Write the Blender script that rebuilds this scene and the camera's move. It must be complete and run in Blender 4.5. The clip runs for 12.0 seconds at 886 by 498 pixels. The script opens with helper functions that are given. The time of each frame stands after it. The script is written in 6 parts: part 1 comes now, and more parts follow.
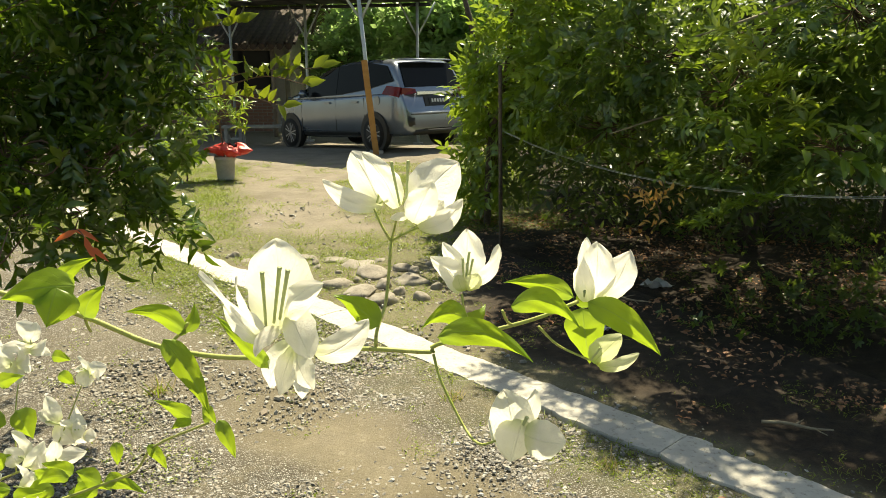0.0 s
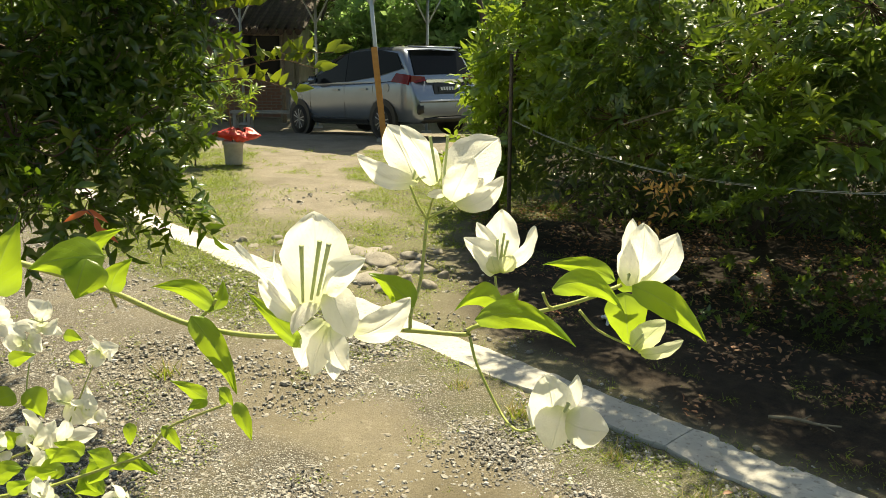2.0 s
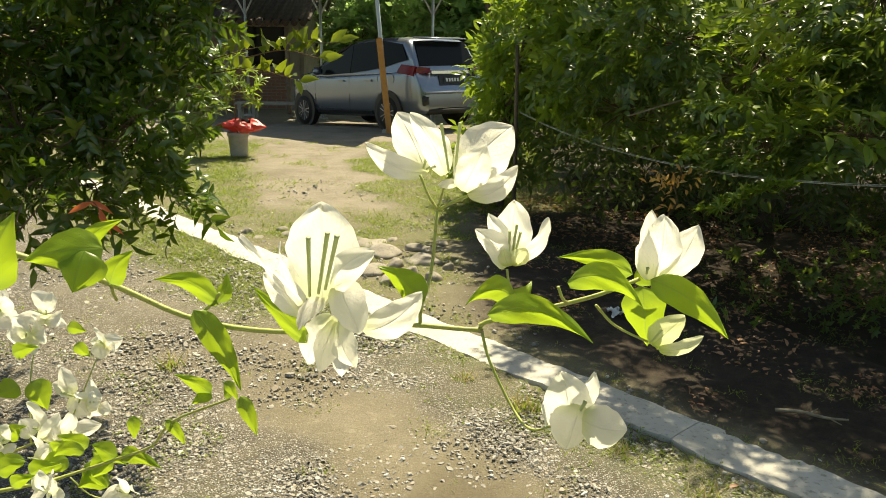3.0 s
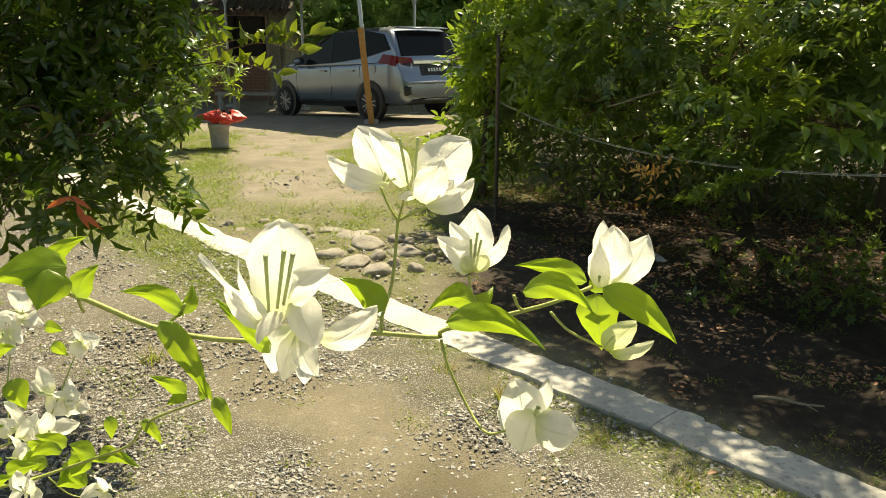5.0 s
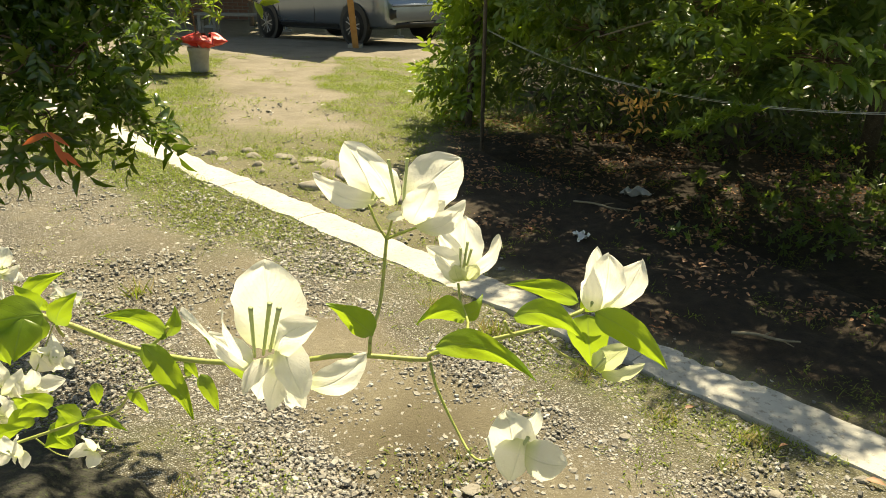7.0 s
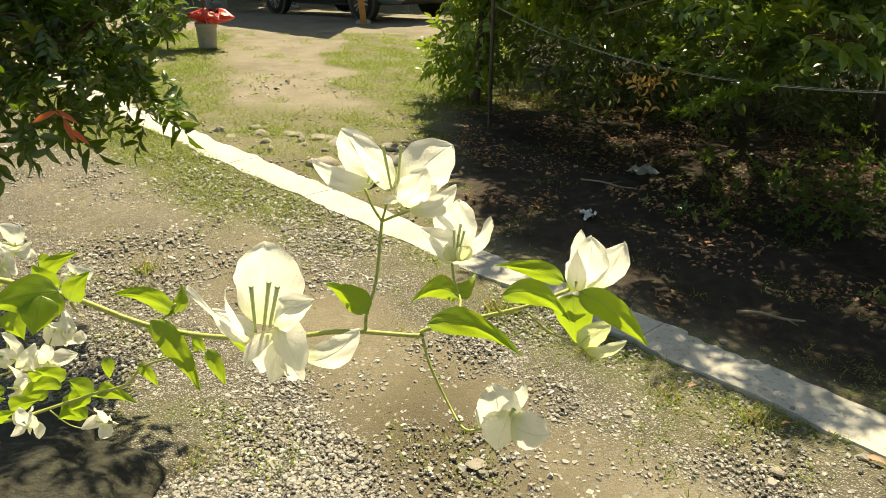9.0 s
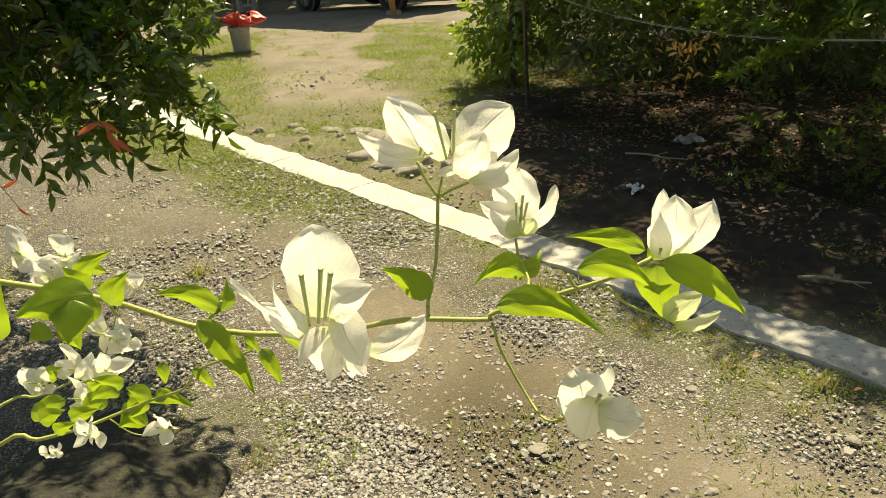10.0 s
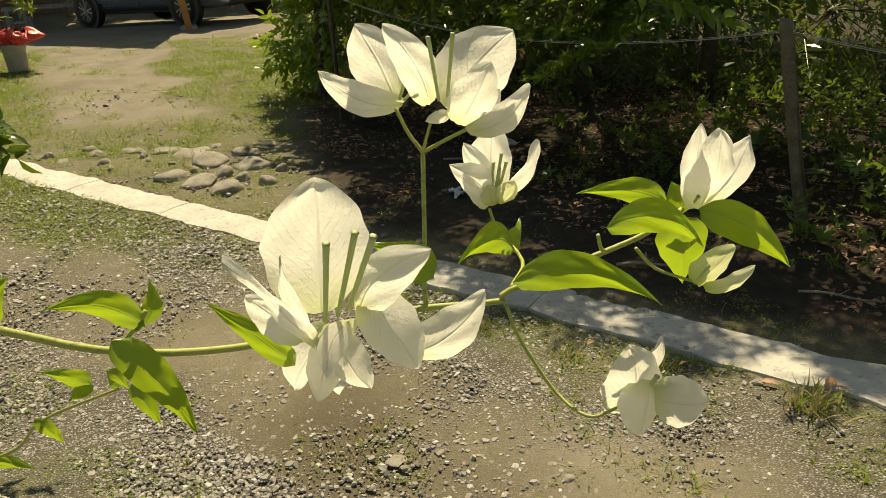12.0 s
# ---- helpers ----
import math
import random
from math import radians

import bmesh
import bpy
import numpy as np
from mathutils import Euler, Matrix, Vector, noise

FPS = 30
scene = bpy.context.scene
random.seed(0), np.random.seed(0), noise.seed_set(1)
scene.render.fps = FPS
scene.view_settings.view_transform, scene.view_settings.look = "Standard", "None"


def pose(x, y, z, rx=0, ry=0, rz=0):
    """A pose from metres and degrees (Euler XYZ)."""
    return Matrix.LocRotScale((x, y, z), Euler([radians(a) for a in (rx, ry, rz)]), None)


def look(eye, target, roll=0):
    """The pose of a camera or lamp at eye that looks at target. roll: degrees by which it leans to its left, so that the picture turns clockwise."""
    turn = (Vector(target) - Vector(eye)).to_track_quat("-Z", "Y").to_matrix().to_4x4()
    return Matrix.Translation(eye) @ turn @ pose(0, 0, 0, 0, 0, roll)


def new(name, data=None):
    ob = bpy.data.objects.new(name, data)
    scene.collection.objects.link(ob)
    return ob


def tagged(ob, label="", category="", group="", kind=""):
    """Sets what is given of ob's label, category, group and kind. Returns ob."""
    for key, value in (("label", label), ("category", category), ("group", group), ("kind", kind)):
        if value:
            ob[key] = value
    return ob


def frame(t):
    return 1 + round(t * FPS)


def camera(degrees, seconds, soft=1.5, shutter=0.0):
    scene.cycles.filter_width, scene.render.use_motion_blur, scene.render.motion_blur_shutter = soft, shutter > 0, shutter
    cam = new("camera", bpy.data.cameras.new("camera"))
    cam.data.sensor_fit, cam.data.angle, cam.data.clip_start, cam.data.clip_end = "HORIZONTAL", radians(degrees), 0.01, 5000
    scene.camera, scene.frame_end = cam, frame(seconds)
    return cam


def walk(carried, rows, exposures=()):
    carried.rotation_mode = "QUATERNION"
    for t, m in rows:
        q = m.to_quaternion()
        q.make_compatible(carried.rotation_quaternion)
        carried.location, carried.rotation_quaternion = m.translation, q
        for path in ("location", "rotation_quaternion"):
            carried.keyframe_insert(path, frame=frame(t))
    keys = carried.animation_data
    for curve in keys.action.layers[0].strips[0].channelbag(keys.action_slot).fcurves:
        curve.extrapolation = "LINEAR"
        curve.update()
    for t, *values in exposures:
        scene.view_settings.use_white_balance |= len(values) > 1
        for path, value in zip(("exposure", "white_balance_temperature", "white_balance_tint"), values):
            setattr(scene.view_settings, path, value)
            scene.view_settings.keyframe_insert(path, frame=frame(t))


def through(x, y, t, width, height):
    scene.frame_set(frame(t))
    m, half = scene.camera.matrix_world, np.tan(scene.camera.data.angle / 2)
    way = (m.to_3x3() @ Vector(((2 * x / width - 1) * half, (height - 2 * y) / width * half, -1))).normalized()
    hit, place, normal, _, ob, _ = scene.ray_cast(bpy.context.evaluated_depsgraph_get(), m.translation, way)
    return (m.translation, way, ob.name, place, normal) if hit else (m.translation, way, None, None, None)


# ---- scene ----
cam = camera(59.8, 12.0, soft=0.9)
PATH = [
    (0, (-0.011, -0.02, 1.516), (-0.009, 1.924, 1.047), 0.0),
    (0.5, (-0.016, -0.018, 1.516), (0.009, 1.925, 1.044), 0.4),
    (1, (-0.022, -0.019, 1.517), (0.004, 1.922, 1.036), 1.1),
    (1.5, (-0.02, -0.015, 1.513), (0.006, 1.925, 1.027), 1.2),
    (2, (-0.026, -0.008, 1.508), (-0.038, 1.929, 1.012), 1.0),
    (2.5, (-0.026, -0.008, 1.505), (-0.065, 1.928, 1.004), 0.9),
    (3, (-0.029, 0.004, 1.505), (-0.053, 1.936, 0.988), 1.0),
    (5, (-0.018, -0.004, 1.517), (0.0, 1.921, 0.975), 0.9),
    (5.5, (-0.014, 0.013, 1.528), (-0.003, 1.909, 0.89), 0.3),
    (6, (-0.016, 0.019, 1.539), (0.012, 1.871, 0.785), 0.7),
    (6.5, (-0.021, 0.022, 1.553), (0.04, 1.886, 0.83), 1.7),
    (8.5, (-0.017, -0.002, 1.558), (0.037, 1.852, 0.811), 1.7),
    (9, (-0.014, 0.002, 1.564), (0.027, 1.844, 0.786), 1.7),
    (9.5, (-0.012, 0.007, 1.562), (-0.023, 1.849, 0.783), 0.2),
    (10, (-0.022, 0.032, 1.546), (-0.099, 1.861, 0.739), -3.6),
    (10.5, (-0.057, 0.065, 1.508), (-0.064, 1.886, 0.68), -3.4),
    (11, (-0.081, 0.089, 1.503), (0.064, 1.893, 0.652), -3.2),
    (11.5, (-0.06, 0.076, 1.49), (0.272, 1.861, 0.65), -6.1),
    (12, (-0.086, 0.097, 1.506), (0.308, 1.889, 0.71), -2.4),
]
walk(cam, [(t, look(eye, target, roll)) for t, eye, target, roll in PATH], [(0, 0.85, 8500, 1), (5.0, 0.82, 8900, 1), (9.0, 0.77, 9250, 1), (10.5, 0.5, 9500, 2), (12, 0.2, 9650, 2.5)])

# ---- light ----
SUN_TO = Vector((0.14, 0.48, 0.866)).normalized()
sun_elev = math.asin(SUN_TO.z)
sun_data = bpy.data.lights.new("sun", "SUN")
sun_data.energy, sun_data.angle, sun_data.color = 5.0, radians(0.53), (1.0, 0.95, 0.86)
sun = new("sun", sun_data)
sun.matrix_world = look(SUN_TO * 40, (0, 0, 0))
world = bpy.data.worlds.new("sky_world")
scene.world = world
world.use_nodes = True
wn = world.node_tree.nodes
sky = wn.new("ShaderNodeTexSky")
sky.sky_type, sky.sun_disc, sky.sun_elevation = "NISHITA", False, sun_elev
sky.sun_rotation = math.atan2(SUN_TO.x, SUN_TO.y)
wn["Background"].inputs["Strength"].default_value = 0.078
world.node_tree.links.new(sky.outputs["Color"], wn["Background"].inputs["Color"])


# ---- materials ----
class Mat:
    """A small node-tree writer."""

    def __init__(self, name):
        self.m = bpy.data.materials.new(name)
        self.m.use_nodes = True
        self.t = self.m.node_tree
        self.bsdf = self.t.nodes["Principled BSDF"]
        self.out = self.t.nodes["Material Output"]

    def node(self, kind, **kw):
        n = self.t.nodes.new(kind)
        for k, v in kw.items():
            n.inputs[k].default_value = v
        return n

    def link(self, a, b):
        self.t.links.new(a, b)

    def coord(self):
        return self.t.nodes.new("ShaderNodeTexCoord").outputs["Object"]

    def noise(self, scale, detail=4.0, rough=0.6, vec=None):
        n = self.node("ShaderNodeTexNoise", Scale=scale, Detail=detail, Roughness=rough)
        self.link(vec or self.coord(), n.inputs["Vector"])
        return n.outputs["Fac"]

    def ramp(self, fac, stops):
        r = self.t.nodes.new("ShaderNodeValToRGB")
        el = r.color_ramp.elements
        while len(el) < len(stops):
            el.new(0.5)
        for e, (p, c) in zip(el, stops):
            e.position, e.color = p, (*c, 1)
        self.link(fac, r.inputs["Fac"])
        return r.outputs["Color"]

    def mix(self, fac, a, b, mode="MIX"):
        n = self.t.nodes.new("ShaderNodeMix")
        n.data_type, n.blend_type = "RGBA", mode
        for sock, v in ((n.inputs[0], fac), (n.inputs[6], a), (n.inputs[7], b)):
            if isinstance(v, (int, float)):
                sock.default_value = v
            elif isinstance(v, tuple):
                sock.default_value = (*v, 1)
            else:
                self.link(v, sock)
        return n.outputs[2]

    def bump(self, height, strength=0.4, distance=0.01):
        b = self.node("ShaderNodeBump", Strength=strength, Distance=distance)
        self.link(height, b.inputs["Height"])
        self.link(b.outputs["Normal"], self.bsdf.inputs["Normal"])
        return b.outputs["Normal"]

    def base(self, col):
        if isinstance(col, tuple):
            self.bsdf.inputs["Base Color"].default_value = (*col, 1)
        else:
            self.link(col, self.bsdf.inputs["Base Color"])

    def set(self, **kw):
        for k, v in kw.items():
            self.bsdf.inputs[k.replace("_", " ")].default_value = v
        return self


def mottled(name, a, b, scale=8.0, rough=0.8, bump=0.3, metal=0.0, bump_scale=40.0, c=None, distance=0.005):
    m = Mat(name)
    col = m.ramp(m.noise(scale), [(0.3, a), (0.7, b)])
    if c:
        fine = m.ramp(m.noise(scale * 9, 6), [(0.55, (0, 0, 0)), (0.68, (1, 1, 1))])
        col = m.mix(fine, col, c)
    m.base(col)
    m.set(Roughness=rough, Metallic=metal)
    if bump:
        m.bump(m.noise(bump_scale, 6), bump, distance)
    return m.m


def veins(m, count, slant):
    """Midrib and slanting side veins of one blade, from its own length and breadth: 1 on a vein."""
    at = m.node("ShaderNodeAttribute")
    at.attribute_name = "blade"
    sep = m.t.nodes.new("ShaderNodeSeparateColor")
    m.link(at.outputs["Color"], sep.inputs[0])

    def calc(op, a, b=0.0):
        n = m.t.nodes.new("ShaderNodeMath")
        n.operation = op
        for sock, v in zip(n.inputs, (a, b)):
            if isinstance(v, (int, float)):
                sock.default_value = v
            else:
                m.link(v, sock)
        return n.outputs[0]

    along, across = sep.outputs[0], sep.outputs[1]
    wander = calc("MULTIPLY", calc("SUBTRACT", m.noise(900.0, 2), 0.5), 0.05)
    side = calc("ADD", calc("SUBTRACT", along, calc("MULTIPLY", across, slant)), wander)
    wave = calc("ABSOLUTE", calc("SINE", calc("MULTIPLY", side, count * 3.14159)))
    lateral = m.ramp(wave, [(0.0, (0.7, 0.7, 0.7)), (0.16, (0, 0, 0))])
    rib = m.ramp(across, [(0.0, (1, 1, 1)), (0.07, (0, 0, 0))])
    return m.mix(1.0, lateral, rib, "LIGHTEN"), along


def leafy(name, low, high, through, rough=0.38, amount=0.45, vein=60.0, spec=0.5, crease=0.25, ribs=None):
    """A leaf or petal: gloss and colour above, light let through; each leaf a little different.
    ribs: number of side veins, their slant, their colour, and the colour at the blade's foot."""
    m = Mat(name)
    geo = m.t.nodes.new("ShaderNodeNewGeometry")
    info = m.t.nodes.new("ShaderNodeObjectInfo")
    add = m.t.nodes.new("ShaderNodeMath")
    add.operation = "FRACT"
    plus = m.t.nodes.new("ShaderNodeMath")
    m.link(geo.outputs["Random Per Island"], plus.inputs[0])
    m.link(info.outputs["Random"], plus.inputs[1])
    m.link(plus.outputs[0], add.inputs[0])
    col = m.ramp(add.outputs[0], [(0.0, low), (1.0, high)])
    blotch = m.noise(vein, 3)
    col = m.mix(m.ramp(blotch, [(0.35, (0, 0, 0)), (0.75, (0.35, 0.35, 0.35))]), col, high)
    height = m.noise(vein * 2.5, 3)
    tcol = None
    if ribs:
        lines, along = veins(m, ribs[0], ribs[1])
        foot = m.ramp(along, [(0.02, (0.85, 0.85, 0.85)), (0.34, (0, 0, 0))])
        faint = m.mix(0.55, (0, 0, 0), lines)
        col = m.mix(foot, m.mix(faint, col, ribs[2]), ribs[3])
        tcol = m.mix(foot, m.mix(faint, m.mix(0.75, col, through), ribs[2]), ribs[3])
        height = m.mix(0.6, height, lines)
    m.base(col)
    m.set(Roughness=rough)
    m.bsdf.inputs["Specular IOR Level"].default_value = spec
    nrm = m.bump(height, crease, 0.002)
    tr = m.node("ShaderNodeBsdfTranslucent")
    tcol = tcol or m.mix(0.75, col, through)
    m.link(tcol, tr.inputs["Color"])
    m.link(nrm, tr.inputs["Normal"])
    mix = m.node("ShaderNodeMixShader", Fac=amount)
    m.link(m.bsdf.outputs[0], mix.inputs[1])
    m.link(tr.outputs[0], mix.inputs[2])
    m.link(mix.outputs[0], m.out.inputs["Surface"])
    return m.m


M = {}
M["petal"] = leafy("petal", (0.87, 0.86, 0.79), (0.92, 0.91, 0.85), (0.96, 0.945, 0.83), 0.5, 0.62, 260.0, 0.25, 0.45, (11, 0.45, (0.84, 0.84, 0.75), (0.78, 0.82, 0.45)))
M["young_petal"] = leafy("young_petal", (0.70, 0.73, 0.46), (0.82, 0.83, 0.62), (0.85, 0.88, 0.5), 0.55, 0.5, 260.0, 0.25, 0.3, (9, 0.45, (0.50, 0.60, 0.25), (0.52, 0.62, 0.14)))
M["petal_tube"] = leafy("petal_tube", (0.56, 0.64, 0.30), (0.66, 0.72, 0.42), (0.62, 0.7, 0.3), 0.5, 0.3, 200.0)
M["bough_leaf"] = leafy("bough_leaf", (0.13, 0.25, 0.02), (0.21, 0.34, 0.035), (0.56, 0.74, 0.05), 0.32, 0.54, 110.0, 0.5, 0.25, (8, 0.4, (0.30, 0.42, 0.10), (0.26, 0.38, 0.06)))
M["stem"] = mottled("stem", (0.34, 0.42, 0.08), (0.44, 0.45, 0.14), 60, 0.55, 0.3, 0, 300, (0.28, 0.22, 0.08), 0.001)
M["bush_leaf"] = leafy("bush_leaf", (0.010, 0.030, 0.006), (0.065, 0.12, 0.016), (0.36, 0.58, 0.04), 0.18, 0.21, 40.0, 0.75, 0.12)
M["shoot_leaf"] = leafy("shoot_leaf", (0.06, 0.11, 0.014), (0.15, 0.20, 0.025), (0.36, 0.44, 0.03), 0.3, 0.4, 40.0)
M["red_leaf"] = leafy("red_leaf", (0.48, 0.06, 0.025), (0.58, 0.16, 0.05), (0.9, 0.2, 0.05), 0.35, 0.4, 40.0)
M["tree_leaf"] = leafy("tree_leaf", (0.012, 0.036, 0.008), (0.095, 0.165, 0.03), (0.42, 0.60, 0.08), 0.32, 0.27, 30.0, 0.8, 0.12)
M["light_leaf"] = leafy("light_leaf", (0.055, 0.12, 0.018), (0.19, 0.29, 0.036), (0.46, 0.62, 0.06), 0.3, 0.36, 30.0, 0.8, 0.12)
# pale far foliage: haze and sunshine are put into the leaf colour
M["hazy_far_leaf"] = leafy("hazy_far_leaf", (0.13, 0.24, 0.09), (0.30, 0.44, 0.18), (0.55, 0.78, 0.28), 0.3, 0.5, 20.0)
# brighter yellow-green copy of the light leaf, with sunshine put into its colour
M["lit_leaf"] = leafy("lit_leaf", (0.10, 0.17, 0.022), (0.26, 0.33, 0.05), (0.5, 0.62, 0.06), 0.3, 0.36, 30.0, 0.9, 0.12)
M["weed_leaf"] = leafy("weed_leaf", (0.05, 0.10, 0.025), (0.14, 0.22, 0.05), (0.36, 0.52, 0.06), 0.3, 0.4, 60.0, 0.7)
M["grass"] = leafy("grass", (0.10, 0.16, 0.02), (0.23, 0.28, 0.045), (0.42, 0.54, 0.05), 0.45, 0.42, 60.0)
M["dry_leaf"] = leafy("dry_leaf", (0.24, 0.10, 0.05), (0.54, 0.30, 0.17), (0.55, 0.26, 0.1), 0.55, 0.2, 60.0)
M["bark"] = mottled("bark", (0.06, 0.045, 0.032), (0.13, 0.10, 0.075), 14, 0.9, 0.8, 0, 60, (0.2, 0.19, 0.16), 0.01)
M["twig"] = mottled("twig", (0.09, 0.05, 0.03), (0.16, 0.10, 0.06), 30, 0.8, 0.4, 0, 90)
M["concrete"] = mottled("concrete", (0.46, 0.44, 0.39), (0.60, 0.58, 0.52), 5, 0.85, 0.5, 0, 55, (0.34, 0.31, 0.26), 0.006)
M["stone"] = mottled("stone", (0.22, 0.195, 0.16), (0.37, 0.34, 0.29), 9, 0.85, 0.6, 0, 40, (0.16, 0.14, 0.11), 0.01)
M["dark_stone"] = mottled("dark_stone", (0.022, 0.022, 0.017), (0.055, 0.052, 0.038), 6, 0.9, 1.0, 0, 30, (0.07, 0.085, 0.035), 0.03)
M["post_wood"] = mottled("post_wood", (0.10, 0.085, 0.055), (0.20, 0.17, 0.115), 12, 0.85, 0.6, 0, 50, (0.06, 0.055, 0.04))
M["orange_wood"] = mottled("orange_wood", (0.42, 0.19, 0.05), (0.52, 0.27, 0.08), 10, 0.6, 0.3, 0, 60)
M["old_wood"] = mottled("old_wood", (0.16, 0.12, 0.09), (0.30, 0.25, 0.2), 10, 0.85, 0.4, 0, 50)
M["steel"] = mottled("steel", (0.45, 0.50, 0.53), (0.56, 0.60, 0.62), 6, 0.5, 0.1, 0.5, 60)
M["roof_sheet"] = mottled("roof_sheet", (0.07, 0.07, 0.07), (0.11, 0.11, 0.105), 3, 0.6, 0.2, 0.2, 30)
M["roof_tile"] = mottled("roof_tile", (0.035, 0.026, 0.022), (0.085, 0.06, 0.046), 6, 0.85, 0.4, 0, 40)
M["brick"] = mottled("brick", (0.20, 0.10, 0.07), (0.30, 0.17, 0.12), 7, 0.9, 0.4, 0, 60)
M["plaster"] = mottled("plaster", (0.20, 0.19, 0.17), (0.30, 0.28, 0.25), 3, 0.9, 0.3, 0, 40)
M["cement"] = mottled("cement", (0.34, 0.33, 0.31), (0.48, 0.47, 0.44), 9, 0.9, 0.5, 0, 60)
M["red_sheet"] = mottled("red_sheet", (0.62, 0.03, 0.025), (0.75, 0.07, 0.06), 12, 0.4, 0.3, 0, 40)
M["paint"] = mottled("paint", (0.26, 0.30, 0.36), (0.29, 0.33, 0.39), 2, 0.22, 0.0, 0.7)
M["bench_wood"] = mottled("bench_wood", (0.30, 0.28, 0.25), (0.45, 0.42, 0.37), 10, 0.85, 0.4, 0, 50)
M["dark_trim"] = mottled("dark_trim", (0.015, 0.015, 0.016), (0.03, 0.03, 0.03), 10, 0.5, 0.1)
M["tyre"] = mottled("tyre", (0.018, 0.018, 0.018), (0.035, 0.033, 0.03), 20, 0.85, 0.3)
M["rim"] = mottled("rim", (0.42, 0.43, 0.44), (0.5, 0.5, 0.52), 10, 0.35, 0.0, 0.8)
M["plate"] = mottled("plate", (0.02, 0.02, 0.02), (0.03, 0.03, 0.03), 10, 0.5, 0.0)
M["white_bar"] = mottled("white_bar", (0.7, 0.7, 0.7), (0.78, 0.78, 0.78), 10, 0.5, 0.0)
M["lamp_red"] = mottled("lamp_red", (0.13, 0.008, 0.010), (0.20, 0.012, 0.014), 9, 0.15, 0.0)
M["chrome"] = mottled("chrome", (0.7, 0.7, 0.72), (0.75, 0.75, 0.77), 9, 0.15, 0.0, 1.0)
M["tinted_glass"] = Mat("tinted_glass").set(Roughness=0.08, Specular_IOR_Level=0.1).m
M["tinted_glass"].node_tree.nodes["Principled BSDF"].inputs["Base Color"].default_value = (0.012, 0.014, 0.016, 1)
M["wire"] = mottled("wire", (0.30, 0.32, 0.30), (0.42, 0.44, 0.4), 20, 0.5, 0.0)

# black shade netting: fine dark threads with gaps between
net = Mat("net")
net.base((0.014, 0.012, 0.009))
net.set(Roughness=0.8, Specular_IOR_Level=0.1)
hole = net.node("ShaderNodeBsdfTransparent")
part_open = net.node("ShaderNodeMixShader")
net.link(net.ramp(net.noise(3.0, 4), [(0.3, (0.56, 0.56, 0.56)), (0.7, (0.76, 0.76, 0.76))]), part_open.inputs[0])
net.link(net.bsdf.outputs[0], part_open.inputs[1])
net.link(hole.outputs[0], part_open.inputs[2])
net.link(part_open.outputs[0], net.out.inputs["Surface"])
M["net"] = net.m

# plan of the ground: along the road's kerb, K = 0.73 x + 0.68 y is constant
KX, KY = 0.732, 0.681
KERB_NEAR, KERB_FAR = 2.47, 2.72


def soft_step(v, a, b):
    return np.clip((v - a) / (b - a), 0, 1) ** 2 * (3 - 2 * np.clip((v - a) / (b - a), 0, 1))


def ground_z(x, y):
    """The yard is level, and falls a little under the carport."""
    y = np.asarray(y, float)
    return -0.085 * np.clip(y - 14.0, 0, 5) - 0.0 * np.asarray(x)


def track_mid(y):
    """The worn wheel path from the kerb to the carport."""
    return -1.02 - 0.22 * (np.asarray(y) - 6.0)


